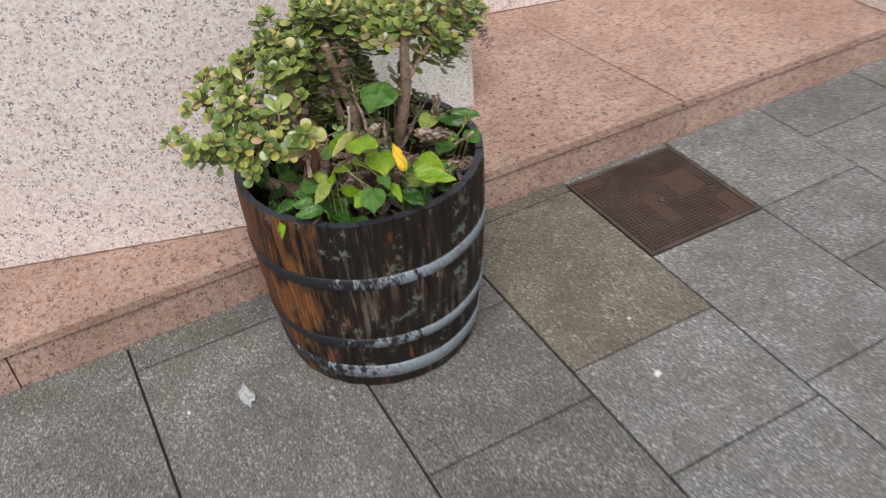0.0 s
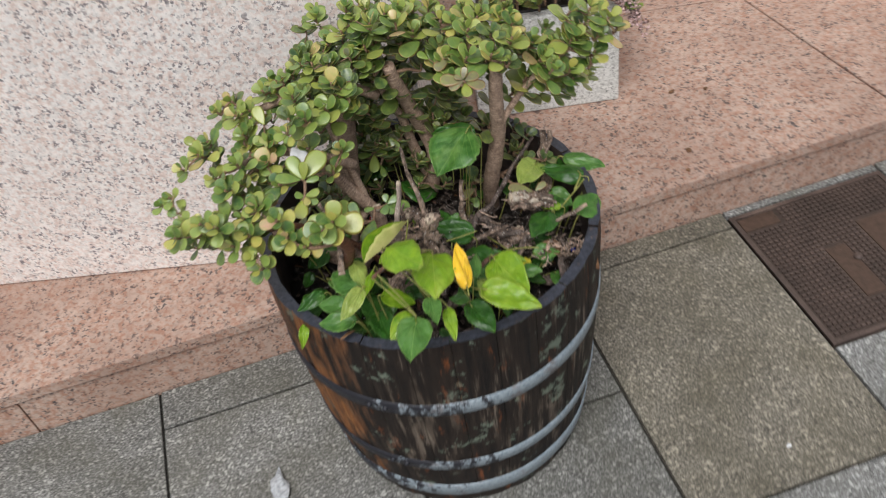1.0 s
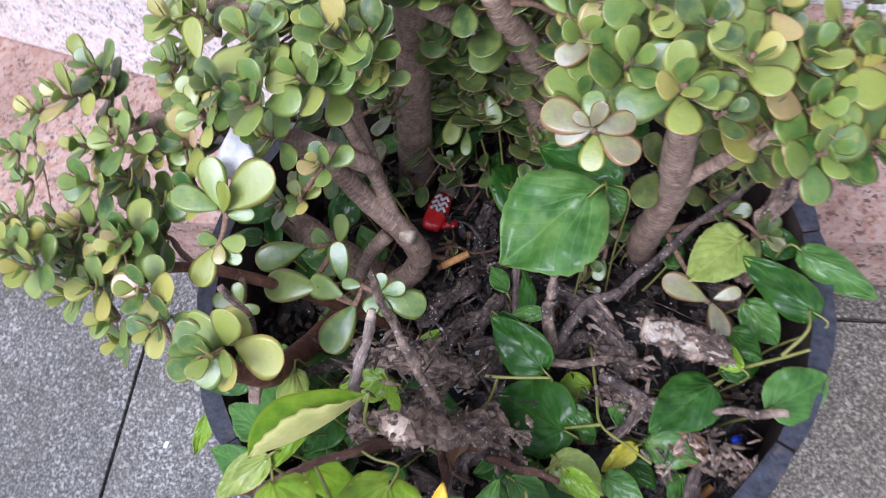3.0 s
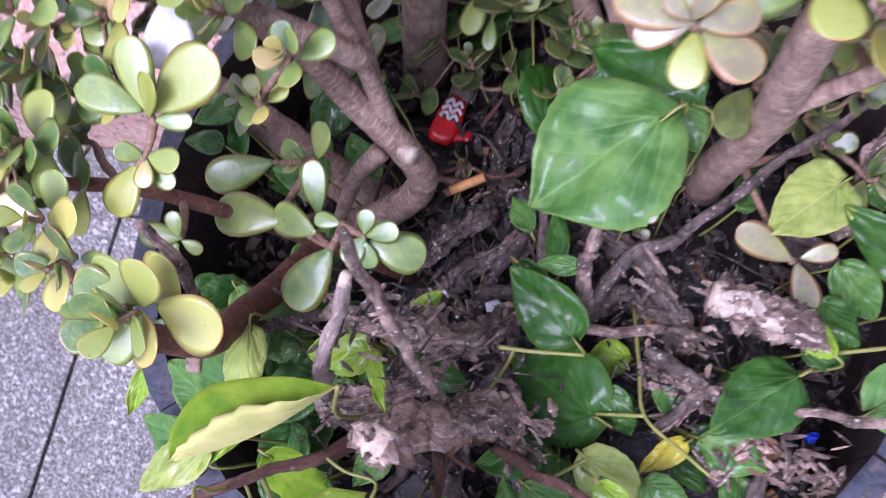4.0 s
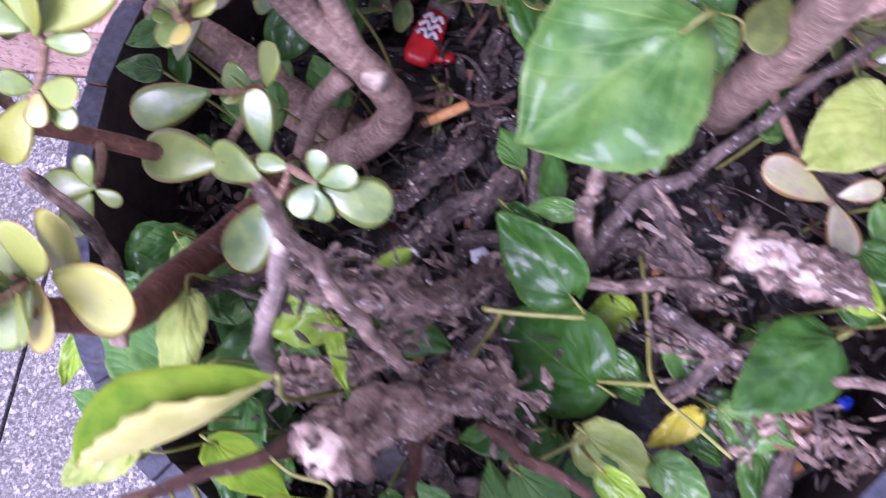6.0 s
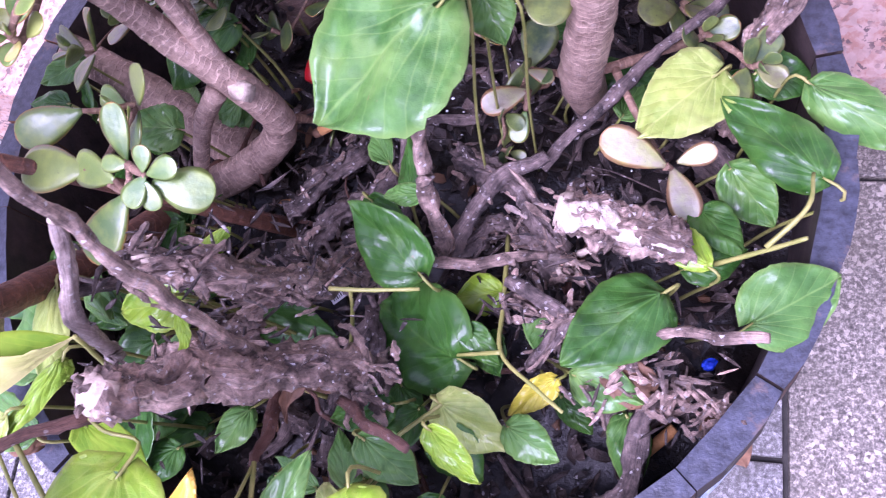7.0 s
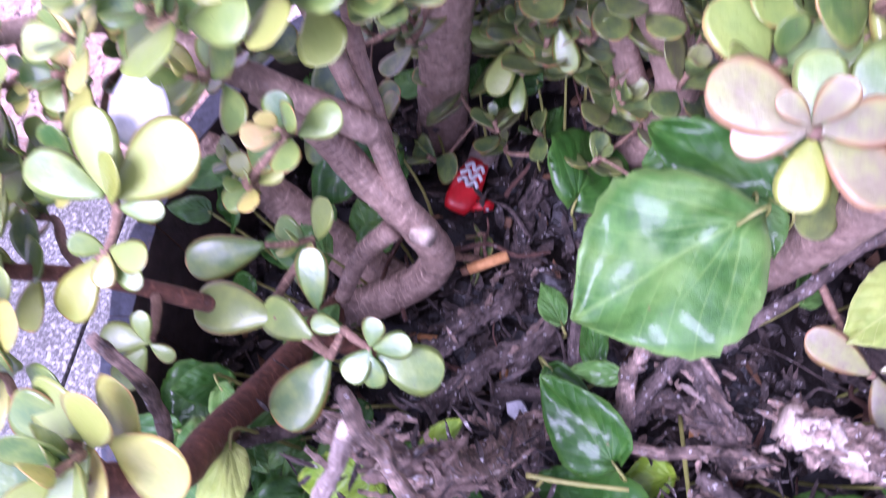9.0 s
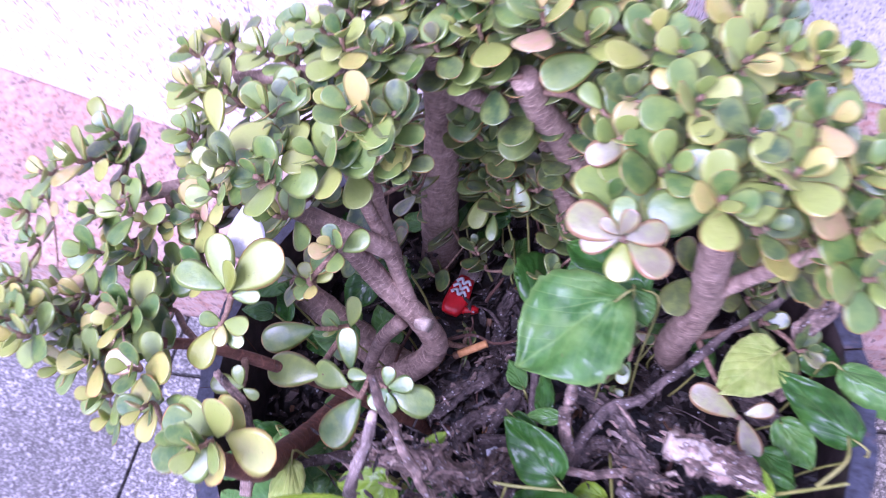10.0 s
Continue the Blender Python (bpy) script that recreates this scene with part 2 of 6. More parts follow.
def vine_leaf(name, low, high, vein, rough, bumps=0.42, coat=0.30):
    """Thin leaf with a midrib and slanting side veins."""
    n = Nodes(name)
    u, v, _ = n.xyz(n.tex.outputs["UV"])
    av = n.math("ABSOLUTE", n.math("SUBTRACT", v, 0.5))
    fan = n.math("ARCTAN2", av, n.math("ADD", u, 0.015))
    ray = n.math("ABSOLUTE", n.math("SUBTRACT", n.math("FRACT", n.math("ADD", n.math("DIVIDE", fan, 0.40), 0.5)), 0.5))
    reach = n.math("SQRT", n.math("ADD", n.math("MULTIPLY", u, u), n.math("MULTIPLY", av, av)))
    ray = n.math("MULTIPLY", ray, n.math("ADD", reach, 0.03))
    near = n.ramp(reach, [(0.25, 1.0), (0.62, 0.0)])
    palm = n.math("MULTIPLY", n.ramp(ray, [(0.006, 1.0), (0.022, 0.0)]), near)
    quilt = n.math("MULTIPLY", n.ramp(ray, [(0.0, 0.0), (0.13, 1.0)]), near)
    bend = n.math("MULTIPLY", n.math("MULTIPLY", av, av), 5.0)
    w = n.math("ADD", n.math("SUBTRACT", n.math("MULTIPLY", u, 5.2), n.math("MULTIPLY", av, 8.5)), bend)
    net = n.cells(n.geo.outputs["Position"], 420, "Distance", "DISTANCE_TO_EDGE")
    net = n.ramp(net, [(0.0, 1.0), (0.09, 0.0)])
    tri = n.math("ABSOLUTE", n.math("SUBTRACT", n.math("FRACT", w), 0.5))
    side = n.ramp(tri, [(0.44, 0.0), (0.495, 1.0)])
    rib = n.ramp(av, [(0.004, 1.0), (0.016, 0.0)])
    veins = n.math("MAXIMUM", n.math("MAXIMUM", n.math("MULTIPLY", side, 0.6), n.math("MAXIMUM", rib, n.math("MULTIPLY", palm, 0.8))), n.math("MULTIPLY", net, 0.01))
    p = n.geo.outputs["Position"]
    tone = n.noise(p, 45, 4, 0.65)
    col = n.ramp(tone, [(0.32, low), (0.66, high)])
    col = n.mix(n.ramp(n.info.outputs["Random"], [(0.0, 0.0), (1.0, 0.4)]), col, high)
    col = n.mix(n.ramp(n.noise(p, 28, 3, 0.6), [(0.5, 0.0), (0.72, 0.55)]), col, vein)
    col = n.mix(n.math("MULTIPLY", veins, 0.42), col, vein)
    edge = n.ramp(n.attr("edge"), [(0.86, 0.0), (1.0, 0.6)])
    col = n.mix(edge, col, vein)
    blight = n.ramp(n.noise(p, 130, 3), [(0.7, 0.0), (0.76, 0.6)])
    col = n.mix(blight, col, (0.16, 0.12, 0.05))
    h = n.math("ADD", n.math("MULTIPLY", n.math("MULTIPLY", tri, tri), -1.2), n.math("ADD", n.math("ADD", n.math("MULTIPLY", quilt, 0.8), n.math("MULTIPLY", n.noise(p, 42, 2, 0.5), 4.5)), n.math("MULTIPLY", net, -0.06)))
    n.bump(h, bumps, 0.003)
    n.bsdf.inputs["Subsurface Weight"].default_value = 0.08
    n.bsdf.inputs["Subsurface Radius"].default_value = (0.002, 0.004, 0.001)
    n.bsdf.inputs["Coat Weight"].default_value, n.bsdf.inputs["Coat Roughness"].default_value = coat, 0.15
    return n.done(col, rough + 0.12, 0.0, 0.25 if coat else 0.12)


def bark(name, low, high, rings=0.0, flakes=0.5, relief=0.85):
    """Stem bark: rings across the stem (u runs along it), lichen-pale flakes."""
    n = Nodes(name)
    u, v, _ = n.xyz(n.tex.outputs["UV"])
    p = n.geo.outputs["Position"]
    rough = n.noise(p, 120, 5, 0.7)
    big = n.noise(p, 26, 4, 0.6)
    col = n.ramp(n.math("ADD", n.math("MULTIPLY", rough, 0.6), n.math("MULTIPLY", big, 0.4)), [(0.36, low), (0.66, high)])
    fibre = n.noise(n.scaled(n.tex.outputs["UV"], (70, 26, 1)), 1.0, 5, 0.75)
    col = n.mix(1.0, col, n.ramp(fibre, [(0.3, 1.0 - 0.7 * relief), (0.7, 1.0 + 0.6 * relief)]), "MULTIPLY")
    col = n.mix(1.0, col, n.ramp(n.geo.outputs["Random Per Island"], [(0.0, 0.55), (0.6, 1.0), (1.0, 1.6)]), "MULTIPLY") if not rings else col
    h = n.math("ADD", rough, n.math("MULTIPLY", fibre, 1.2))
    if rings:
        wob = n.math("ADD", n.math("MULTIPLY", u, rings), n.math("MULTIPLY", n.noise(p, 60, 3), 3.2))
        tri = n.math("ABSOLUTE", n.math("SUBTRACT", n.math("FRACT", wob), 0.5))
        ring = n.ramp(tri, [(0.0, 1.0), (0.16, 0.0)])
        col = n.mix(n.math("MULTIPLY", n.math("MULTIPLY", ring, 0.55), n.ramp(n.noise(p, 90, 3), [(0.4, 0.0), (0.6, 0.8)])), col, tuple(min(1, c * 2.0) for c in high))
        h = n.math("ADD", n.math("ADD", rough, fibre), n.math("MULTIPLY", ring, 0.45))
    col = n.mix(n.ramp(n.noise(p, 210, 3), [(0.60, 0.0), (0.70, flakes * 0.8)]), col, (0.46, 0.41, 0.38))
    if not rings:
        col = n.mix(n.ramp(n.noise(p, 34, 4, 0.7), [(0.50, 0.0), (0.64, 0.7)]), col, tuple(1.3 * c for c in low))
        col = n.mix(n.ramp(n.xyz(n.cells(p, 520))[0], [(0.975, 0.0), (0.98, flakes)]), col, (0.72, 0.68, 0.64))
    n.bump(h, relief, 0.003)
    return n.done(col, 0.68)


def plain(name, low, high, scale, rough=0.6, bump=0.3, metal=0.0):
    n = Nodes(name)
    p = n.geo.outputs["Position"]
    a = n.noise(p, scale, 5, 0.65)
    n.bump(n.noise(p, scale * 2.5, 4), bump, 0.002)
    return n.done(n.ramp(a, [(0.3, low), (0.7, high)]), rough, metal)


M_WALL = granite("wall_granite", (0.80, 0.75, 0.71), (0.74, 0.59, 0.52), (0.17, 0.15, 0.16), 0.5, 140, 0.14, 0.72)
M_STEP = granite("step_granite", (0.47, 0.35, 0.285), (0.41, 0.225, 0.155), (0.05, 0.045, 0.05), 0.5, 125, 0.6, 0.70)
M_BLOCK = granite("planter_granite", (0.66, 0.66, 0.63), (0.5, 0.5, 0.47), (0.13, 0.13, 0.12), 0.6, 200, 0.3)
M_PAVE = paving_stone()
M_JOINT = plain("joint_dirt", (0.02, 0.019, 0.016), (0.05, 0.046, 0.038), 60, 0.9)
M_OAK, M_RIM = barrel_wood(), rim_paint()
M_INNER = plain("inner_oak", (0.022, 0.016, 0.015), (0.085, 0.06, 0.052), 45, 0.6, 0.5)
M_HOOP, M_HOOP_PALE = hoop_steel("hoop_steel", 0.57), hoop_steel("hoop_steel_pale", 0.69)
M_IRON = rusty_iron()
M_RUST = plain("rust_crust", (0.05, 0.03, 0.02), (0.10, 0.06, 0.042), 60, 0.6, 0.4)
M_IRON_PIT = plain("iron_pit", (0.035, 0.024, 0.019), (0.08, 0.055, 0.043), 50, 0.7)
M_JADE = jade_leaf()
M_SHOW = [jade_leaf("jade_leaf_fresh", (0.20, 0.295, 0.065), 0.6), jade_leaf("jade_leaf_yellow", (0.31, 0.32, 0.035), 0.65), jade_leaf("jade_leaf_blush", (0.19, 0.155, 0.09), 0.9, 1.0), jade_leaf("jade_leaf_deep", (0.07, 0.155, 0.035), 0.7)]
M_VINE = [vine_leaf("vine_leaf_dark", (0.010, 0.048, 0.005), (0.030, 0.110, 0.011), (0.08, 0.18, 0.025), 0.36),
          vine_leaf("vine_leaf_green", (0.028, 0.10, 0.013), (0.082, 0.20, 0.034), (0.18, 0.30, 0.07), 0.38),
          vine_leaf("vine_leaf_lime", (0.085, 0.205, 0.006), (0.22, 0.36, 0.012), (0.34, 0.43, 0.06), 0.34),
          vine_leaf("vine_leaf_pale", (0.15, 0.23, 0.035), (0.30, 0.37, 0.075), (0.40, 0.44, 0.14), 0.44),
          vine_leaf("vine_leaf_yellow", (0.34, 0.33, 0.015), (0.52, 0.46, 0.03), (0.56, 0.48, 0.08), 0.4),
          vine_leaf("vine_leaf_amber", (0.72, 0.42, 0.01), (0.85, 0.56, 0.03), (0.75, 0.45, 0.1), 0.4),
          vine_leaf("vine_leaf_olive", (0.06, 0.14, 0.004), (0.14, 0.24, 0.008), (0.20, 0.27, 0.02), 0.6, 0.2, 0.0),
          vine_leaf("vine_leaf_straw", (0.30, 0.33, 0.08), (0.50, 0.48, 0.18), (0.50, 0.46, 0.18), 0.6, 0.2, 0.0)]
M_JADE_BARK = bark("jade_bark", (0.15, 0.092, 0.064), (0.52, 0.37, 0.27), 170.0, 0.3, 0.38)
M_TWIG = bark("jade_twig", (0.13, 0.07, 0.04), (0.36, 0.23, 0.145), 160.0, 0.2, 0.4)
M_BROWN = bark("brown_stem", (0.065, 0.026, 0.014), (0.21, 0.088, 0.046), 110.0, 0.1, 0.4)
M_DEAD = bark("dead_wood", (0.034, 0.021, 0.014), (0.80, 0.575, 0.435), 0.0, 0.9)
M_ROOT = bark("root_bark", (0.016, 0.011, 0.009), (0.36, 0.27, 0.225), 0.0, 0.7)
M_CUT = plain("cut_wood", (0.30, 0.23, 0.17), (0.66, 0.55, 0.42), 160, 0.8, 0.5)
M_BARE = bark("bare_wood", (0.30, 0.24, 0.18), (0.85, 0.76, 0.64), 0.0, 0.4)
M_RUSSET = bark("russet_twig", (0.10, 0.045, 0.028), (0.26, 0.13, 0.085), 0.0, 0.3)
M_GREENSTEM = plain("green_stem", (0.17, 0.20, 0.035), (0.33, 0.31, 0.09), 80, 0.5)
M_FLAKE = bark("bark_flake", (0.16, 0.115, 0.09), (0.62, 0.50, 0.42), 0.0, 0.5)
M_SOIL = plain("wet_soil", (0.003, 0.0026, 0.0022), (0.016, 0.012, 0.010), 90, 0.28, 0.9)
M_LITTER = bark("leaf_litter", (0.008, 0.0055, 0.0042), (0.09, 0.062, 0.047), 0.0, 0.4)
M_DRY = plain("dry_leaf", (0.06, 0.03, 0.014), (0.24, 0.125, 0.06), 70, 0.7, 0.6)
M_FILTER = plain("cork_paper", (0.46, 0.21, 0.06), (0.66, 0.34, 0.12), 220, 0.7)
M_RED = plain("red_foil", (0.55, 0.012, 0.012), (0.75, 0.03, 0.03), 60, 0.3, 0.15)
M_WHITE = plain("white_print", (0.62, 0.62, 0.62), (0.85, 0.85, 0.85), 150, 0.45)
M_BLUE = plain("blue_foil", (0.01, 0.03, 0.45), (0.04, 0.10, 0.8), 300, 0.2, 0.6, 0.4)
M_PLASTIC = plain("clear_plastic", (0.25, 0.26, 0.27), (0.6, 0.62, 0.64), 120, 0.2, 0.5)
M_PINK = plain("pink_petal", (0.62, 0.38, 0.38), (0.85, 0.66, 0.64), 200, 0.6)


# ---- mesh helpers ----
def mesh_of(name, verts, faces, mats, smooth=True, uvs=None, attrs=None, mat_ids=None):
    me = bpy.data.meshes.new(name)
    me.from_pydata([tuple(v) for v in verts], [], faces)
    for m in mats:
        me.materials.append(m)
    if smooth:
        me.polygons.foreach_set("use_smooth", [True] * len(me.polygons))
    if mat_ids is not None:
        me.polygons.foreach_set("material_index", mat_ids)
    if uvs is not None:
        layer = me.uv_layers.new(name="UVMap")
        idx = np.empty(len(me.loops), dtype=np.int32)
        me.loops.foreach_get("vertex_index", idx)
        layer.data.foreach_set("uv", np.asarray(uvs, dtype=np.float32)[idx].ravel())
    for key, vals in (attrs or {}).items():
        me.attributes.new(key, "FLOAT", "POINT").data.foreach_set("value", np.asarray(vals, dtype=np.float32))
    me.update()
    return me


def from_bm(name, bm, mat, smooth=False):
    me = bpy.data.meshes.new(name)
    bm.to_mesh(me)
    bm.free()
    me.materials.append(mat)
    if smooth:
        me.polygons.foreach_set("use_smooth", [True] * len(me.polygons))
    return me


def part(name, me, parent, label="", m=None, kind=""):
    ob = new(name, me)
    ob.parent = parent
    if m is not None:
        ob.matrix_basis = m
    return tagged(ob, label=label, kind=kind)


def thing(name, label, category, at=(0, 0, 0), group="", kind="", me=None):
    ob = new(name, me)
    ob.location = at
    return tagged(ob, label, category, group, kind)


def box_bm(x0, x1, y0, y1, z0, z1, bevel=0.0):
    bm = bmesh.new()
    bmesh.ops.create_cube(bm, size=1, matrix=Matrix.Translation(((x0 + x1) / 2, (y0 + y1) / 2, (z0 + z1) / 2)) @ Matrix.Diagonal((x1 - x0, y1 - y0, z1 - z0, 1)))
    if bevel:
        bmesh.ops.bevel(bm, geom=bm.edges[:], offset=bevel, segments=2, affect="EDGES", profile=0.6)
    return bm


def prism_bm(outline, z0, z1, bevel=0.0):
    """An upright prism over a ground outline."""
    bm = bmesh.new()
    f = bm.faces.new([bm.verts.new((x, y, z0)) for x, y in outline])
    up = bmesh.ops.extrude_face_region(bm, geom=[f])["geom"]
    bmesh.ops.translate(bm, vec=(0, 0, z1 - z0), verts=[g for g in up if isinstance(g, bmesh.types.BMVert)])
    bmesh.ops.recalc_face_normals(bm, faces=bm.faces[:])
    if bevel:
        bmesh.ops.bevel(bm, geom=bm.edges[:], offset=bevel, segments=2, affect="EDGES", profile=0.6)
    return bm


def curve_pts(pts, per=5):
    """A smooth line through points (Catmull-Rom)."""
    pts = [Vector(p) for p in pts]
    if len(pts) == 2:
        pts = [pts[0], pts[0].lerp(pts[1], 0.5), pts[1]]
    ext = [pts[0] * 2 - pts[1], *pts, pts[-1] * 2 - pts[-2]]
    out = []
    for i in range(1, len(ext) - 2):
        p0, p1, p2, p3 = ext[i - 1:i + 3]
        for k in range(per):
            t = k / per
            out.append(0.5 * (2 * p1 + (p2 - p0) * t + (2 * p0 - 5 * p1 + 4 * p2 - p3) * t * t + (3 * p1 - p0 - 3 * p2 + p3) * t ** 3))
    out.append(pts[-1])
    return out


def tube(line, r0, r1, sides=8, knobs=0.0, seed=0, ends=True, nodes=0.0, rugged=0.0):
    """Verts, faces and uvs of a tapering, slightly uneven stem along a line."""
    rng = random.Random(seed)
    verts, faces, uvs = [], [], []
    length, prev = 0.0, None
    up = Vector((0.31, 0.17, 0.93))
    for i, p in enumerate(line):
        t = i / (len(line) - 1)
        d = (line[min(i + 1, len(line) - 1)] - line[max(i - 1, 0)]).normalized()
        a = d.cross(up).normalized()
        b = d.cross(a).normalized()
        if prev is not None:
            length += (p - prev).length
        prev = p
        r = r0 + (r1 - r0) * t
        r *= 1 + nodes * (1 if i % 3 == 0 else -0.3)
        for k in range(sides):
            ang = 2 * math.pi * k / sides
            rr = r * (1 + knobs * rng.uniform(-1, 1))
            if rugged:
                q = p + a * (r * math.cos(ang)) + b * (r * math.sin(ang))
                w = Vector((1.3 * math.cos(ang), 1.3 * math.sin(ang), length * 30 + seed))
                ridge = abs(noise.noise(Vector((w.x * 3.4, w.y * 3.4, w.z * 0.9 + 7)))) - 0.2
                rr += r * rugged * (0.8 * noise.noise(w) + 0.55 * noise.noise(Vector((w.x * 2.6, w.y * 2.6, w.z * 1.6))) - 1.1 * ridge + 0.5 * noise.noise(q * 260))
            verts.append(p + a * (rr * math.cos(ang)) + b * (rr * math.sin(ang)))
            uvs.append((length, k / sides))
    n = len(line)
    for i in range(n - 1):
        for k in range(sides):
            k2 = (k + 1) % sides
            faces.append((i * sides + k, i * sides + k2, (i + 1) * sides + k2, (i + 1) * sides + k))
    if ends:
        faces.append(tuple(reversed(range(sides))))
        faces.append(tuple((n - 1) * sides + k for k in range(sides)))
    return verts, faces, uvs


class Joined:
    """Collects pieces into one mesh."""

    def __init__(self):
        self.v, self.f, self.uv, self.at, self.mi = [], [], [], {}, []

    def add(self, v, f, uv=None, attrs=None, mat=0):
        o = len(self.v)
        self.v += v
        self.f += [tuple(i + o for i in q) for q in f]
        self.uv += uv if uv is not None else [(0, 0)] * len(v)
        for k, vals in (attrs or {}).items():
            self.at.setdefault(k, [0.0] * o).extend(vals)
        self.mi += [mat] * len(f)

    def mesh(self, name, mats, smooth=True):
        return mesh_of(name, self.v, self.f, mats, smooth, self.uv, self.at, self.mi)


# ---- ground, kerb step and walls ----
STEP_Y, TREAD = 0.40, 0.155
ground = thing("ground", "dirt bed under the grey granite paving", "ground", kind="structure",
               me=from_bm("ground", box_bm(-60, 60, -60, 60, -0.3, -0.012), M_JOINT))
pavement = thing("pavement", "flamed grey granite paving slabs with dark joints", "pavement", kind="structure")
GAP = 0.0035


def slab(x0, x1, y0, y1, mat=None, dz=0.0):
    me = from_bm("slab", box_bm(x0 + GAP, x1 - GAP, y0 + GAP, y1 - GAP, -0.06, dz, 0.0025), mat or M_PAVE)
    ob = part("slab", me, pavement)
    brown = abs(x0 - 0.345) < 0.01 and y1 > -0.3
    ob.color = (0.95, 0.86, 0.70, 1) if brown else (1.0, 0.985, 0.94, 1) if x0 < 0.3 else (1.14, 1.14, 1.13, 1)
    return ob


# columns of slabs: left edge, right edge, cross joints towards the street
COLUMNS = [(-2.6, -1.66, (0.40, -0.7, -1.7, -2.7)), (-1.66, -0.69, (0.40, -0.56, -1.5, -2.7)),
           (-0.69, -0.148, (0.40, 0.282, -0.62, -1.6, -2.7)), (-0.148, 0.345, (0.40, 0.30, -0.022, -0.46, -1.3, -2.7)),
           (0.345, 0.832, (0.40, 0.335, -0.365, -0.76, -1.7, -2.7)), (0.832, 1.29, (0.40, 0.372, -0.095, -0.71, -1.6, -2.7)),
           (1.29, 1.735, (0.40, -0.09, -0.42, -1.2, -2.7)), (1.735, 2.25, (0.40, 0.14, -0.62, -1.5, -2.7)),
           (2.25, 2.8, (0.40, -0.3, -1.0, -2.7)), (2.8, 3.6, (0.40, -0.5, -1.4, -2.7))]
rs = random.Random(4)
for x0, x1, cuts in COLUMNS:
    for y1, y0 in zip(cuts, cuts[1:]):
        if abs(x0 - 0.832) < 0.01 and y1 == 0.372:
            continue
        slab(x0, x1, y0, y1, dz=rs.uniform(-0.0015, 0.001))
far = from_bm("far_paving", box_bm(-40, 40, -40, -2.7, -0.06, -0.001), M_PAVE)
part("far_paving", far, pavement)
part("far_paving", from_bm("far_paving", box_bm(-40, -2.6, -2.7, 0.4, -0.06, -0.001), M_PAVE), pavement)
part("far_paving", from_bm("far_paving", box_bm(3.6, 40, -2.7, 0.4, -0.06, -0.001), M_PAVE), pavement)

# iron cover in the paving
cover = thing("drain_cover", "rusty brown cast-iron cover with a raised square grid", "drain cover", (0.832, -0.095, 0))
part("frame", from_bm("frame", box_bm(0.004, 0.454, 0.004, 0.463, -0.05, -0.004, 0.002), M_IRON_PIT), cover)
CRUST = ((0.285, 0.40, 0.20, 0.325), (0.16, 0.215, 0.10, 0.27), (0.375, 0.438, 0.02, 0.14), (0.30, 0.375, 0.02, 0.05), (0.02, 0.12, 0.40, 0.447))
for x0, x1, y0, y1 in CRUST:
    part("rust_crust", from_bm("rust_crust", box_bm(x0, x1, y0, y1, -0.0135, -0.0008, 0.002), M_RUST), cover, "smooth rust-caked patch")
rims = Joined()
for a in ((0.004, 0.454, 0.004, 0.016), (0.004, 0.454, 0.451, 0.463), (0.004, 0.016, 0.016, 0.451), (0.442, 0.454, 0.016, 0.451)):
    bm = box_bm(*a, -0.0135, 0.0005)
    rims.add([v.co.copy() for v in bm.verts], [tuple(v.index for v in f.verts) for f in bm.faces])
    bm.free()
part("edge", rims.mesh("edge", [M_IRON], False), cover)
studs = Joined()
for i in range(30):
    for k in range(30):
        x, y = 0.027 + i * 0.0138, 0.029 + k * 0.0142
        if any(a - 0.004 < x < b + 0.004 and c - 0.004 < y < d + 0.004 for a, b, c, d in CRUST):
            continue
        w, d, h = 0.0050, 0.0033, 0.0022
        studs.add([Vector((x + sx * w * t, y + sy * d * t, z)) for z, t in ((-0.0045, 1.0), (h, 0.8)) for sx, sy in ((-1, -1), (1, -1), (1, 1), (-1, 1))],
                  [(4, 5, 6, 7), (0, 1, 5, 4), (1, 2, 6, 5), (2, 3, 7, 6), (3, 0, 4, 7)])
part("raised_stud", studs.mesh("raised_stud", [M_IRON], False), cover, "rows of small raised iron studs", kind="stuff")
bm = bmesh.new()
bmesh.ops.create_cone(bm, cap_ends=True, segments=14, radius1=0.012, radius2=0.01, depth=0.008)
part("lift_boss", from_bm("lift_boss", bm, M_IRON, True), cover, m=pose(0.215, 0.215, 0.002))

step = thing("step", "pink granite kerb step with a thin overhanging tread", "step", kind="structure")
for x0, x1 in ((-9, -0.985), (-0.985, 1.385), (1.385, 9)):
    part("riser", from_bm("riser", box_bm(x0 + 0.002, x1 - 0.002, STEP_Y, STEP_Y + 0.2, -0.05, TREAD - 0.034, 0.002), M_STEP), step)


def tread(outline):
    part("tread", from_bm("tread", prism_bm(outline, TREAD - 0.033, TREAD, 0.0035), M_STEP), step)


edge_y = STEP_Y - 0.010
tread([(-9, edge_y), (0.117, edge_y), (0.117, 1.2), (-9, 3.4)])
tread([(0.122, edge_y), (1.350, edge_y), (1.286, 1.106), (0.122, 1.39)])
tread([(0.122, 1.396), (1.286, 1.112), (1.24, 1.8), (0.122, 2.2)])
tread([(1.357, edge_y), (9, edge_y), (9, 1.6), (1.247, 1.6)])
part("bed", from_bm("bed", box_bm(-9, 9, 0.6, 6, -0.05, TREAD - 0.035), M_JOINT), step)


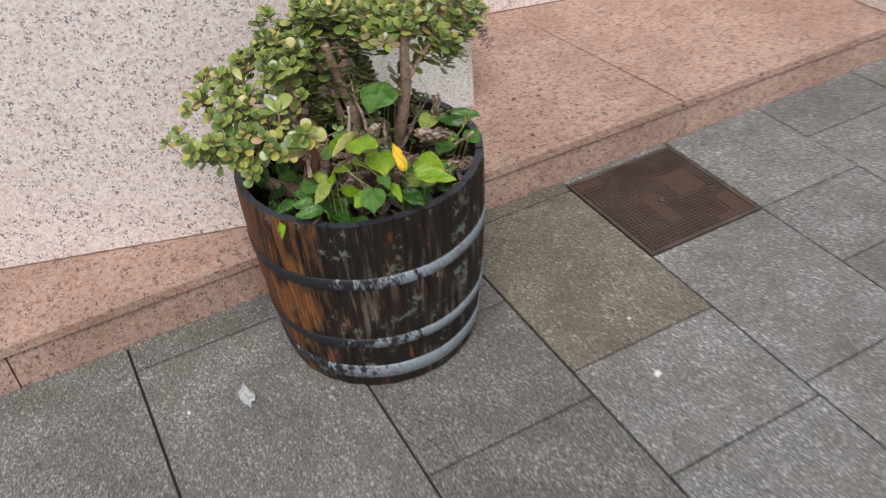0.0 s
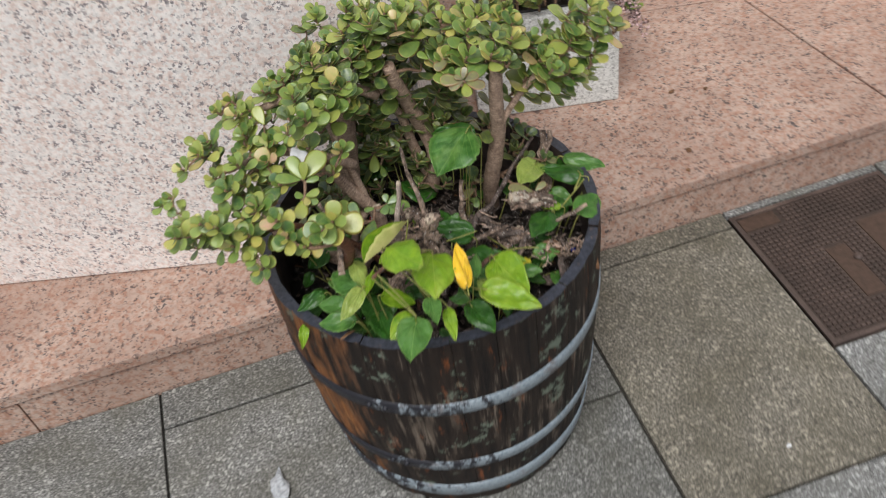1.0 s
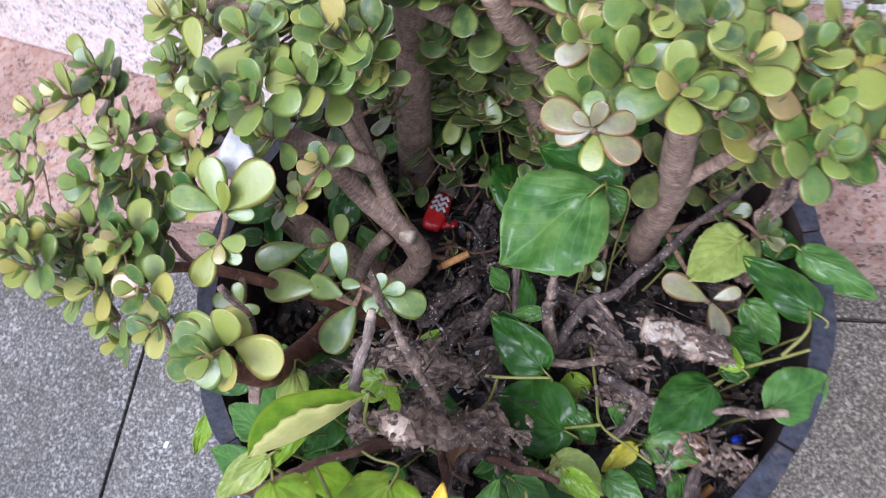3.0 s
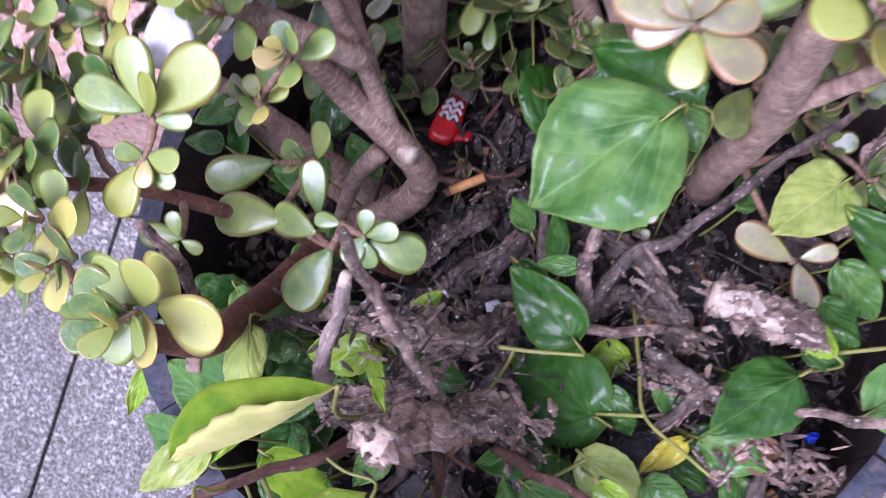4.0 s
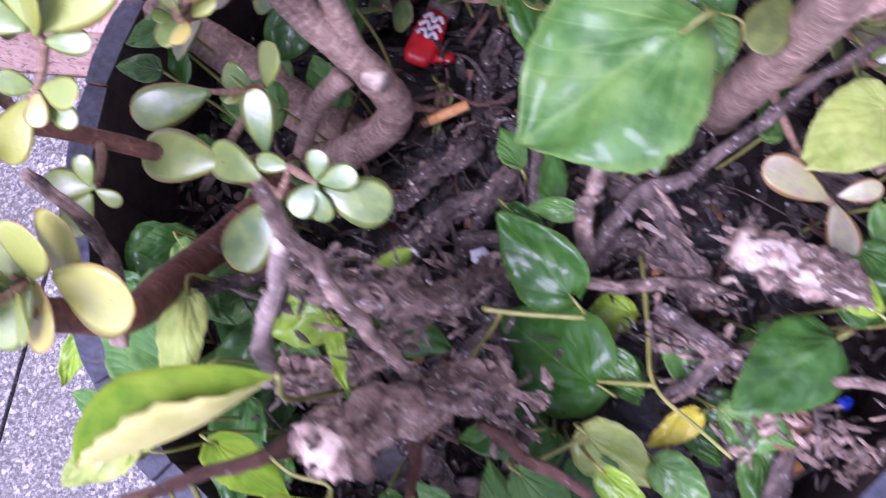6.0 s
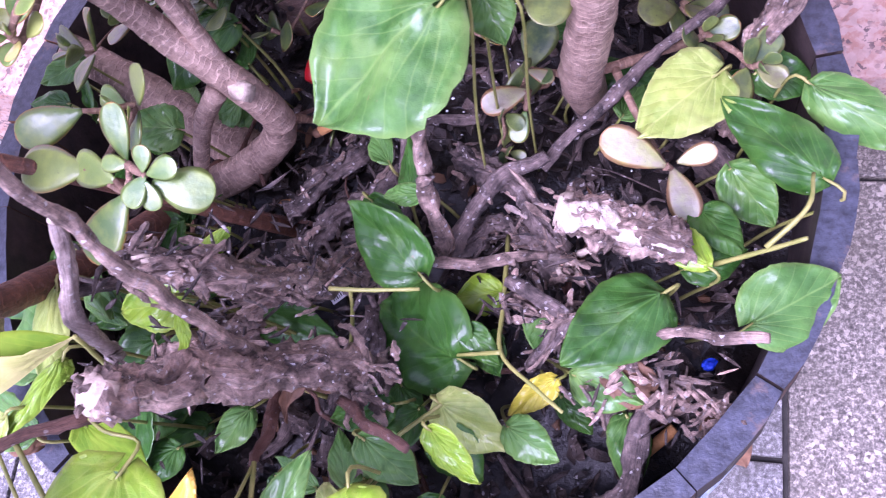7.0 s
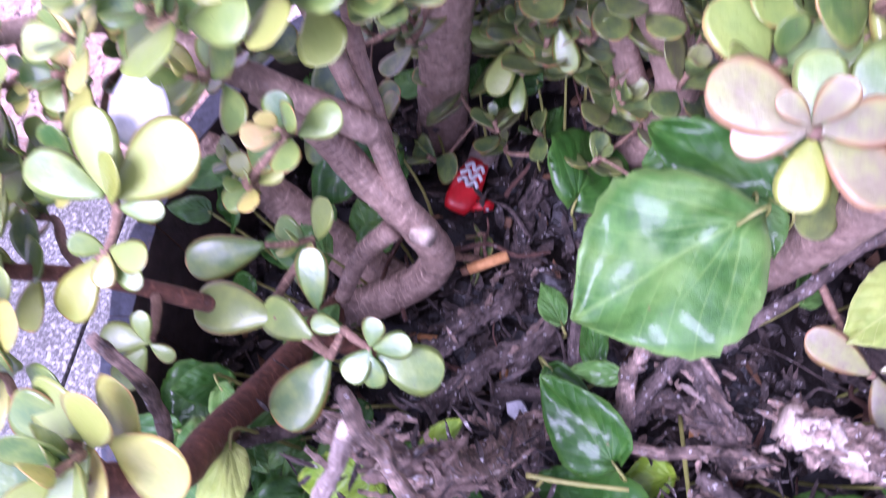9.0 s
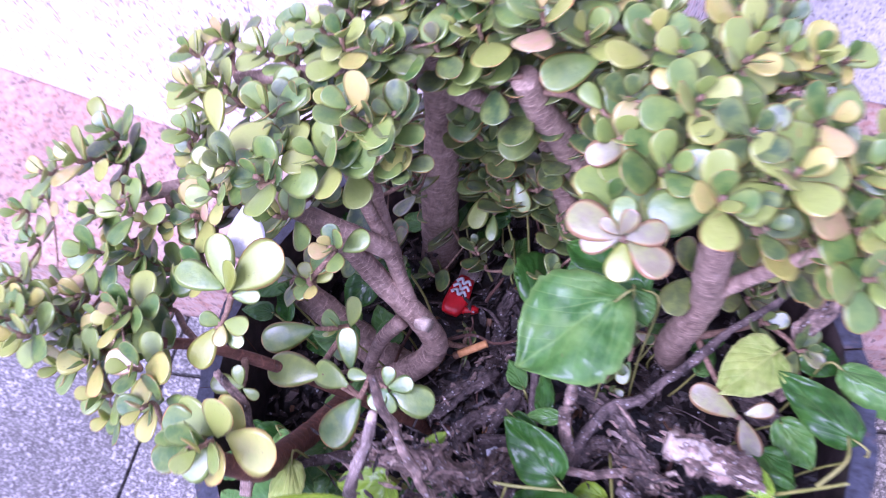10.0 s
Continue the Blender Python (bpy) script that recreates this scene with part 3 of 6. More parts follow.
def wall_between(name, a, b, thick, height, label):
    """An upright wall whose face runs from a to b, the thickness behind it."""
    a, b = Vector((*a, 0)), Vector((*b, 0))
    back = Vector((-(b - a).y, (b - a).x, 0)).normalized() * thick
    outline = [(q.x, q.y) for q in (a, b, b + back, a + back)]
    me = from_bm(name, prism_bm(outline, TREAD + 0.003, height, 0.004), M_WALL)
    return thing(name, label, "wall", kind="structure", me=me)


wall_between("wall_west", (-6.0, 2.26), (0.09, 0.449), 0.9, 3.2, "pale pink speckled granite wall panel")
wall_between("wall_north", (-0.8, 1.90), (2.49, 1.17), 0.4, 3.2, "pale pink speckled granite wall set back")
part_me = from_bm("wall_east", prism_bm([(2.49, 0.47), (3.2, 0.47), (3.2, 2.2), (2.49, 2.2)], TREAD + 0.003, 3.2, 0.004), M_WALL)
thing("wall_east", "pale pink granite wall return beside the step", "wall", kind="structure", me=part_me)


# ---- half-barrel planter ----
BX, BY, RIM_Z = 0.004, 0.112, 0.57
R_FOOT, R_RIM, STAVE_T = 0.2755, 0.3185, 0.024


def barrel_r(z):
    t = z / RIM_Z
    return R_FOOT + (R_RIM - R_FOOT) * t + 0.010 * math.sin(math.pi * t)


barrel = thing("barrel_planter", "weathered oak half-barrel planter with worn black paint and three hoops", "planter", (BX, BY, 0))
N_STAVE = 26
for variant in range(N_STAVE):
    rng = random.Random(100 + variant)
    half = math.pi / N_STAVE - 0.0016
    verts, faces, mids = [], [], []
    levels, across = 12, 4
    top = RIM_Z + rng.uniform(-0.003, 0.002)
    for i in range(levels + 1):
        z = top * i / levels
        for inner in (0, 1):
            for k in range(across + 1):
                a = -half + 2 * half * k / across
                edge = 0.0022 if k in (0, across) else 0.0
                if i in (0, levels):
                    edge += 0.0025
                r = barrel_r(min(z, RIM_Z)) - (STAVE_T - 0.6 * edge if inner else edge)
                verts.append((r * math.cos(a), r * math.sin(a), z))
    row = 2 * (across + 1)
    for i in range(levels):
        for k in range(across):
            o, n = i * row + k, (i + 1) * row + k
            faces.append((o, o + 1, n + 1, n)); mids.append(0)
            o, n = o + across + 1, n + across + 1
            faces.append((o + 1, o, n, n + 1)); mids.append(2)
        o, n = i * row, (i + 1) * row
        faces.append((o + across + 1, o, n, n + across + 1)); mids.append(0)
        faces.append((o + across, o + row - 1, n + row - 1, n + across)); mids.append(0)
    for k in range(across):
        o = levels * row + k
        faces.append((o, o + 1, o + across + 2, o + across + 1)); mids.append(1)
        faces.append((k + 1, k, k + across + 1, k + across + 2)); mids.append(0)
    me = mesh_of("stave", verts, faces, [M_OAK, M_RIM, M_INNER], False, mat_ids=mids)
    part("stave", me, barrel, m=pose(0, 0, 0, 0, 0, 360 * variant / N_STAVE + 4))


def hoop(z0, z1, mat, label):
    seg = 72
    verts, faces = [], []
    for i in range(seg):
        a = 2 * math.pi * i / seg
        wob = 0.0012 * math.sin(5 * a) + 0.0008 * math.sin(11 * a + 1)
        for z, d in ((z0, 0.0002), (z0 + 0.002, 0.0030), (z1 - 0.002, 0.0030), (z1, 0.0002)):
            r = barrel_r(z) + d
            verts.append((r * math.cos(a), r * math.sin(a), z + wob))
    for i in range(seg):
        j = (i + 1) % seg
        for k in range(3):
            faces.append((i * 4 + k, j * 4 + k, j * 4 + k + 1, i * 4 + k + 1))
    h = part("hoop", mesh_of("hoop", verts, faces, [mat]), barrel, label)
    zm = (z0 + z1) / 2
    for k, da in enumerate((-0.05, 0.05)):
        a = radians(-128) + da
        bm = bmesh.new()
        bmesh.ops.create_uvsphere(bm, u_segments=10, v_segments=6, radius=0.006)
        part("rivet", from_bm("rivet", bm, mat, True), h, m=pose((barrel_r(zm) + 0.003) * math.cos(a), (barrel_r(zm) + 0.003) * math.sin(a), zm))


hoop(0.375, 0.41, M_HOOP, "steel hoop with flaking black paint")
hoop(0.165, 0.198, M_HOOP, "steel hoop with flaking black paint")
hoop(0.04, 0.088, M_HOOP_PALE, "bare pale grey steel hoop")


# ---- soil and litter ----
def soil_z(x, y):
    d = math.hypot(x - BX, y - BY) / 0.29
    return 0.445 + 0.03 * (1 - d * d) + 0.014 * noise.noise((x * 22, y * 22, 0.3)) + 0.006 * noise.noise((x * 70, y * 70, 2.0))


verts, faces = [(BX, BY, soil_z(BX, BY))], []
rings, seg = 36, 90
for i in range(1, rings + 1):
    for k in range(seg):
        a, r = 2 * math.pi * k / seg, 0.293 * i / rings
        x, y = BX + r * math.cos(a), BY + r * math.sin(a)
        verts.append((x, y, soil_z(x, y)))
for k in range(seg):
    faces.append((0, 1 + k, 1 + (k + 1) % seg))
for i in range(rings - 1):
    for k in range(seg):
        a, b = 1 + i * seg, 1 + (i + 1) * seg
        faces.append((a + k, b + k, b + (k + 1) % seg, a + (k + 1) % seg))
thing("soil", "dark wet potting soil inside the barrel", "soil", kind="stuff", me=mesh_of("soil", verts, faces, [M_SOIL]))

rng = random.Random(21)
chips = Joined()
for i in range(1700):
    a, r = rng.uniform(0, 2 * math.pi), 0.28 * math.sqrt(rng.random())
    x, y = BX + r * math.cos(a), BY + r * math.sin(a)
    m = Matrix.Translation((x, y, soil_z(x, y) + rng.uniform(0.0, 0.016))) @ Euler([rng.uniform(-0.7, 0.7), rng.uniform(-0.7, 0.7), rng.uniform(0, 6.3)]).to_matrix().to_4x4()
    l, w, b = rng.uniform(0.003, 0.014), rng.uniform(0.0012, 0.005), rng.uniform(-0.004, 0.006)
    pts = [(-l, -w * 0.4, 0), (-l * 0.2, -w, b), (l * 0.6, -w * 0.7, b), (l, 0, 0), (l * 0.4, w, b * 0.5), (-l * 0.6, w * 0.8, b)]
    up = [m @ Vector(p) for p in pts]
    dn = [m @ (Vector(p) - Vector((0, 0, 0.0012))) for p in pts]
    k = len(pts)
    chips.add(up + dn, [tuple(range(k)), tuple(reversed(range(k, 2 * k)))] + [(j, k + j, k + (j + 1) % k, (j + 1) % k) for j in range(k)], mat=0 if rng.random() < 0.94 else 1)
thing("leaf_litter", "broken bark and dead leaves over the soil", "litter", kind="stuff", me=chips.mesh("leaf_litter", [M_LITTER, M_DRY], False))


rng = random.Random(61)
grains = Joined()
for i in range(130):
    a, r = rng.uniform(0, 2 * math.pi), 0.275 * math.sqrt(rng.random())
    x, y = BX + r * math.cos(a), BY + r * math.sin(a)
    s = rng.choice((0.0007, 0.0009, 0.0011, 0.0014, 0.002))
    c = Vector((x, y, soil_z(x, y) + rng.uniform(0.004, 0.02)))
    pts = [c + Vector(o) * s * rng.uniform(0.6, 1.3) for o in ((1, 0, 0), (-1, 0, 0), (0, 1, 0), (0, -1, 0), (0, 0, 1), (0, 0, -1))]
    grains.add(pts, [(0, 2, 4), (2, 1, 4), (1, 3, 4), (3, 0, 4), (2, 0, 5), (1, 2, 5), (3, 1, 5), (0, 3, 5)])
thing("perlite", "white perlite grains scattered over the potting soil", "perlite", kind="stuff", me=grains.mesh("perlite", [M_WHITE], False))


# ---- jade plant ----
def jade_leaf_mesh(name, length_w, cup, shade_tint, mat=None):
    """A thick spoon-shaped leaf, one unit long, along +y, face up."""
    rows_u = (0.0, 0.06, 0.2, 0.34, 0.48, 0.60, 0.71, 0.81, 0.89, 0.945, 0.98, 1.0)
    half = (0.06, 0.10, 0.22, 0.315, 0.382, 0.412, 0.415, 0.385, 0.322, 0.245, 0.15, 0.05)
    v, f, uv, e = [], [], [], []
    ring = ((-1.0, 0.0, 1.0), (-0.72, 0.6, 0.72), (0.0, 0.8, 0.0), (0.72, 0.6, 0.72), (1.0, 0.0, 1.0), (0.6, -0.85, 0.5), (-0.6, -0.85, 0.5))
    n = len(ring)
    for u, h in zip(rows_u, half):
        h *= length_w
        for s, t, ed in ring:
            lift = cup * (s * s * h * 0.8) + 0.10 * cup * u * u
            thick = 0.05 * math.sin(math.pi * min(1, 0.12 + 0.85 * u)) + 0.008
            v.append(Vector((s * h, u, t * thick + lift)))
            uv.append((u, 0.5 + 0.5 * s))
            e.append(max(ed if 0.1 < u else 0.3, 1.0 if u > 0.97 else 0.0))
    for i in range(len(rows_u) - 1):
        for k in range(n):
            f.append((i * n + k, i * n + (k + 1) % n, (i + 1) * n + (k + 1) % n, (i + 1) * n + k))
    f.append(tuple(reversed(range(n))))
    f.append(tuple((len(rows_u) - 1) * n + k for k in range(n)))
    f = [tuple(reversed(q)) for q in f]
    return mesh_of(name, v, f, [mat or M_JADE], True, uv, {"edge": e, "shade_tint": [shade_tint] * len(v)}), (v, f, uv, e)


BASE_LEAF = [jade_leaf_mesh("leaf", w, c, 0.0) for w, c in ((0.86, 0.28), (0.98, 0.15), (1.06, 0.2), (0.92, 0.05))]
# same leaf tinted dark, for the shaded inside of the crown
SHADED_LEAF = [jade_leaf_mesh("leaf", w, c, 1.0) for w, c in ((0.86, 0.2), (0.96, 0.4))]
# glare on one leaf, painted as a plain white material
GLARE_LEAF = jade_leaf_mesh("leaf", 0.9, 0.3, 0.0, M_WHITE)[0]

LEFT_TIPS = [(-0.412, 0.014, 0.769, 0.024), (-0.366, 0.005, 0.79, 0.025), (-0.345, -0.006, 0.785, 0.025), (-0.333, -0.007, 0.738, 0.026),
             (-0.304, -0.007, 0.754, 0.025), (-0.277, 0.033, 0.774, 0.026), (-0.253, -0.013, 0.768, 0.026), (-0.246, -0.035, 0.745, 0.026),
             (-0.306, -0.02, 0.715, 0.026), (-0.412, 0.113, 0.773, 0.02), (-0.378, 0.131, 0.808, 0.021), (-0.347, 0.138, 0.822, 0.024),
             (-0.328, 0.172, 0.818, 0.024), (-0.319, 0.073, 0.786, 0.026), (-0.333, 0.109, 0.789, 0.024), (-0.295, 0.083, 0.78, 0.024),
             (-0.291, 0.1, 0.81, 0.026), (-0.37, 0.04, 0.745, 0.024), (-0.385, 0.03, 0.75, 0.022), (-0.28, 0.03, 0.72, 0.026),
             (-0.4, 0.055, 0.76, 0.022), (-0.34, 0.05, 0.75, 0.026), (-0.298, 0.088, 0.755, 0.024), (-0.278, 0.088, 0.74, 0.024), (-0.30, 0.04, 0.735, 0.024)]
HIGH_TIPS = [(-0.277, 0.301, 0.8, 0.026), (-0.306, 0.287, 0.795, 0.024), (-0.274, 0.223, 0.819, 0.026), (-0.218, 0.261, 0.828, 0.028),
             (-0.197, 0.26, 0.816, 0.026), (-0.172, 0.168, 0.861, 0.03), (-0.239, 0.157, 0.794, 0.028), (-0.224, 0.169, 0.785, 0.026),
             (-0.243, 0.115, 0.785, 0.028), (-0.165, 0.113, 0.848, 0.028), (-0.128, 0.138, 0.842, 0.03), (-0.104, 0.168, 0.864, 0.034),
             (-0.095, 0.167, 0.836, 0.028), (-0.174, 0.122, 0.785, 0.026), (-0.235, 0.075, 0.765, 0.028), (-0.122, 0.1, 0.78, 0.02),
             (-0.172, -0.069, 0.780, 0.0345), (-0.190, -0.062, 0.762, 0.0345), (-0.27, 0.19, 0.8, 0.026), (-0.24, 0.23, 0.8, 0.026)]
RIGHT_TIPS = [(0.123, 0.13, 0.867, 0.03), (0.156, 0.102, 0.876, 0.032), (0.225, 0.137, 0.79, 0.034), (0.258, 0.133, 0.824, 0.03),
              (0.255, 0.085, 0.826, 0.03), (0.323, 0.144, 0.828, 0.03), (0.354, 0.138, 0.802, 0.03), (0.345, 0.19, 0.72, 0.028),
              (0.292, 0.152, 0.74, 0.03), (0.248, 0.154, 0.847, 0.03), (0.14, 0.168, 0.892, 0.028), (0.198, 0.119, 0.886, 0.03),
              (0.249, 0.116, 0.835, 0.03), (0.313, 0.161, 0.834, 0.028), (0.345, 0.16, 0.845, 0.026), (0.287, 0.182, 0.814, 0.028),
              (0.3, 0.12, 0.79, 0.03), (0.2, 0.17, 0.86, 0.03), (0.29, 0.22, 0.8, 0.028)]
TOP_TIPS = [(0.091, 0.161, 0.856, 0.03), (-0.026, 0.263, 0.86, 0.032), (-0.123, 0.229, 0.875, 0.028), (-0.089, 0.237, 0.858, 0.03),
            (-0.046, 0.267, 0.85, 0.03), (-0.087, 0.373, 0.875, 0.026), (-0.058, 0.275, 0.89, 0.028), (0.02, 0.262, 0.908, 0.028),
            (0.122, 0.368, 0.84, 0.028), (-0.125, 0.292, 0.861, 0.026), (-0.039, 0.286, 0.925, 0.024), (0.072, 0.298, 0.888, 0.026),
            (0.17, 0.287, 0.862, 0.028), (0.06, 0.24, 0.875, 0.03), (-0.16, 0.27, 0.84, 0.028), (0.11, 0.23, 0.885, 0.028),
            (0.0, 0.33, 0.89, 0.026), (0.22, 0.25, 0.85, 0.028), (0.17, 0.21, 0.885, 0.028), (-0.19, 0.3, 0.82, 0.026),
            (0.06, 0.35, 0.87, 0.026)]
VINE_A = [(0.093, 0.101, 0.735, 0.024, 0.054, 0.712, 1.05, 1),
    (0.108, 0.132, 0.7, 0.12, 0.108, 0.69, 0.9, 1),
    (0.054, 0.01, 0.585, 0.007, 0.049, 0.6, 0.7, 0),
    (0.037, 0.072, 0.57, 0.028, 0.118, 0.57, 0.4, 0),
    (0.053, 0.061, 0.59, 0.023, 0.062, 0.585, 0.5, 1),
    (0.095, 0.017, 0.52, 0.066, 0.01, 0.525, 0.95, 2),
    (0.075, -0.035, 0.545, 0.008, -0.002, 0.53, 0.95, 0),
    (0.204, -0.001, 0.59, 0.153, -0.044, 0.6, 0.72, 0),
    (0.075, -0.07, 0.565, 0.113, -0.093, 0.55, 0.85, 3),
    (0.141, -0.045, 0.54, 0.114, -0.07, 0.54, 0.5, 4)]
VINE_B = [(-0.16, -0.111, 0.66, -0.202, -0.144, 0.65, 0.5, 3),
    (-0.127, -0.109, 0.63, -0.084, -0.132, 0.62, 0.6, 6),
    (-0.076, -0.032, 0.64, -0.115, -0.04, 0.64, 0.8, 2),
    (-0.069, -0.036, 0.65, -0.056, -0.071, 0.65, 0.35, 2),
    (-0.083, -0.002, 0.53, -0.025, -0.027, 0.52, 0.7, 0),
    (-0.201, 0.014, 0.58, -0.168, -0.03, 0.58, 0.45, 1),
    (-0.19, -0.01, 0.57, -0.161, -0.032, 0.57, 0.6, 1),
    (0.234, 0.153, 0.575, 0.189, 0.109, 0.58, 0.8, 3),
    (0.257, -0.012, 0.58, 0.305, 0.017, 0.58, 0.85, 1),
    (0.231, 0.024, 0.575, 0.196, 0.054, 0.575, 0.5, 2)]
VINE_C = [(0.039, -0.072, 0.56, -0.003, -0.084, 0.55, 0.6, 0),
    (0.005, -0.128, 0.58, -0.023, -0.113, 0.58, 0.6, 1),
    (0.032, -0.126, 0.6, 0.022, -0.094, 0.6, 0.5, 1),
    (0.039, -0.099, 0.6, 0.071, -0.12, 0.59, 0.7, 1),
    (-0.041, -0.137, 0.715, -0.058, -0.211, 0.72, 0.85, 2),
    (-0.106, -0.155, 0.775, -0.074, -0.218, 0.79, 0.75, 2),
    (-0.009, -0.203, 0.7, 0, -0.14, 0.73, 0.38, 5),
    (0.058, -0.136, 0.66, 0.078, -0.214, 0.66, 0.7, 2),
    (0.021, -0.196, 0.67, 0.084, -0.256, 0.67, 0.5, 2),
    (0.001, -0.169, 0.61, 0.019, -0.223, 0.6, 0.7, 0),
    (-0.1, -0.235, 0.69, -0.124, -0.288, 0.68, 0.85, 1)]
VINE_D = [(-0.101, -0.201, 0.665, -0.139, -0.222, 0.66, 0.9, 2),
    (-0.068, -0.207, 0.7, -0.071, -0.252, 0.7, 0.6, 1),
    (-0.047, -0.218, 0.68, -0.051, -0.267, 0.67, 0.4, 2),
    (-0.186, -0.114, 0.6, -0.239, -0.094, 0.6, 0.6, 1),
    (-0.195, -0.074, 0.6, -0.232, -0.051, 0.6, 0.7, 1),
    (-0.162, -0.068, 0.63, -0.192, -0.016, 0.63, 0.9, 1),
    (-0.155, -0.031, 0.65, -0.152, -0.087, 0.65, 0.5, 3),
    (-0.131, -0.076, 0.66, -0.161, -0.125, 0.66, 0.3, 2),
    (-0.136, -0.041, 0.56, -0.163, -0.077, 0.56, 0.9, 0),
    (-0.141, -0.081, 0.56, -0.138, -0.145, 0.56, 0.6, 0),
    (-0.041, -0.017, 0.68, -0.024, -0.003, 0.69, 0.5, 2)]
VINE_E = [(0.01, 0.064, 0.57, 0.049, 0.026, 0.57, 0.4, 0),
    (0.292, 0.141, 0.58, 0.353, 0.1, 0.575, 0.45, 1),
    (0.296, 0.08, 0.58, 0.239, 0.133, 0.58, 0.5, 0),
    (-0.266, -0.05, 0.56, -0.28, -0.087, 0.545, 0.4, 2),
    (-0.221, -0.019, 0.585, -0.269, -0.031, 0.58, 0.5, 0),
    (0.014, -0.156, 0.66, 0.034, -0.117, 0.67, 0.45, 1),
    (0.042, -0.17, 0.62, 0.027, -0.128, 0.62, 0.8, 3),
    (0.084, -0.093, 0.62, 0.112, -0.119, 0.62, 0.5, 2),
    (0.114, 0.136, 0.7, 0.051, 0.173, 0.7, 0.6, 0),
    (0.009, 0.212, 0.53, 0.023, 0.276, 0.52, 1.1, 0),
    (0.09, 0.178, 0.68, 0.05, 0.166, 0.67, 0.8, 0)]
VINE_F = [(0.011, 0.103, 0.55, -0.007, 0.13, 0.55, 0.6, 1)]
VINE_ROWS = VINE_A + VINE_B + VINE_C + VINE_D + VINE_E + VINE_F
STEMS = {"elbow": [(-0.163, 0.099, 0.5), (-0.116, 0.121, 0.51), (-0.084, 0.137, 0.54), (-0.088, 0.138, 0.595), (-0.12, 0.147, 0.65), (-0.139, 0.153, 0.69), (-0.163, 0.152, 0.73)],
    "lean": [(-0.119, 0.133, 0.475), (-0.185, 0.161, 0.5), (-0.232, 0.183, 0.53), (-0.283, 0.202, 0.56)],
    "side": [(-0.107, 0.134, 0.6), (-0.132, 0.124, 0.57), (-0.151, 0.104, 0.53)],
    "leftup": [(-0.094, 0.139, 0.595), (-0.101, 0.150, 0.645), (-0.111, 0.162, 0.70), (-0.128, 0.176, 0.785)],
    "thin": [(-0.102, 0.152, 0.65), (-0.110, 0.172, 0.67), (-0.122, 0.198, 0.71), (-0.119, 0.201, 0.75)],
    "back": [(-0.121, 0.293, 0.46), (-0.101, 0.293, 0.6), (-0.081, 0.298, 0.72), (-0.066, 0.262, 0.84)],
    "mid": [(0.046, 0.286, 0.47), (0.07, 0.286, 0.57), (0.038, 0.282, 0.69), (0.018, 0.265, 0.76), (0.007, 0.257, 0.81)],
    "mid2": [(0.052, 0.301, 0.5), (0.03, 0.291, 0.6), (0.018, 0.295, 0.67), (-0.015, 0.285, 0.76)],
    "brown": [(-0.158, 0.127, 0.48), (-0.169, 0.032, 0.57), (-0.167, -0.027, 0.65), (-0.158, -0.055, 0.7), (-0.172, -0.066, 0.745)]}
WOOD_A = {"cut": [(0.02, -0.048, 0.56), (-0.02, -0.07, 0.64), (-0.028, -0.094, 0.72), (-0.031, -0.105, 0.765)],
    "brown": [(-0.027, -0.069, 0.6), (-0.064, -0.104, 0.7), (-0.098, -0.127, 0.72), (-0.14, -0.15, 0.72)],
    "gnarl": [(-0.001, 0.032, 0.53), (-0.02, -0.013, 0.62), (-0.036, -0.024, 0.7), (-0.055, -0.034, 0.715)],
    "gnarl2": [(-0.014, -0.011, 0.6), (-0.039, -0.026, 0.65), (-0.099, -0.011, 0.66)],
    "thin1": [(-0.018, -0.062, 0.64), (-0.029, -0.051, 0.745), (-0.037, -0.038, 0.80), (-0.043, -0.030, 0.85)],
    "pale": [(-0.088, -0.076, 0.67), (-0.078, -0.066, 0.722), (-0.066, -0.049, 0.752), (-0.054, -0.030, 0.783)],
    "stub": [(0.218, 0.032, 0.585), (0.183, 0.038, 0.597), (0.147, 0.045, 0.605)],
    "rod": [(0.058, 0.04, 0.54), (0.059, 0.059, 0.6), (0.067, 0.073, 0.66)],
    "root1": [(0.048, 0.052, 0.5), (0.093, 0.074, 0.51), (0.121, 0.053, 0.52), (0.147, 0.032, 0.53)],
    "root2": [(-0.087, 0.08, 0.5), (-0.05, 0.118, 0.5), (-0.027, 0.166, 0.47)]}
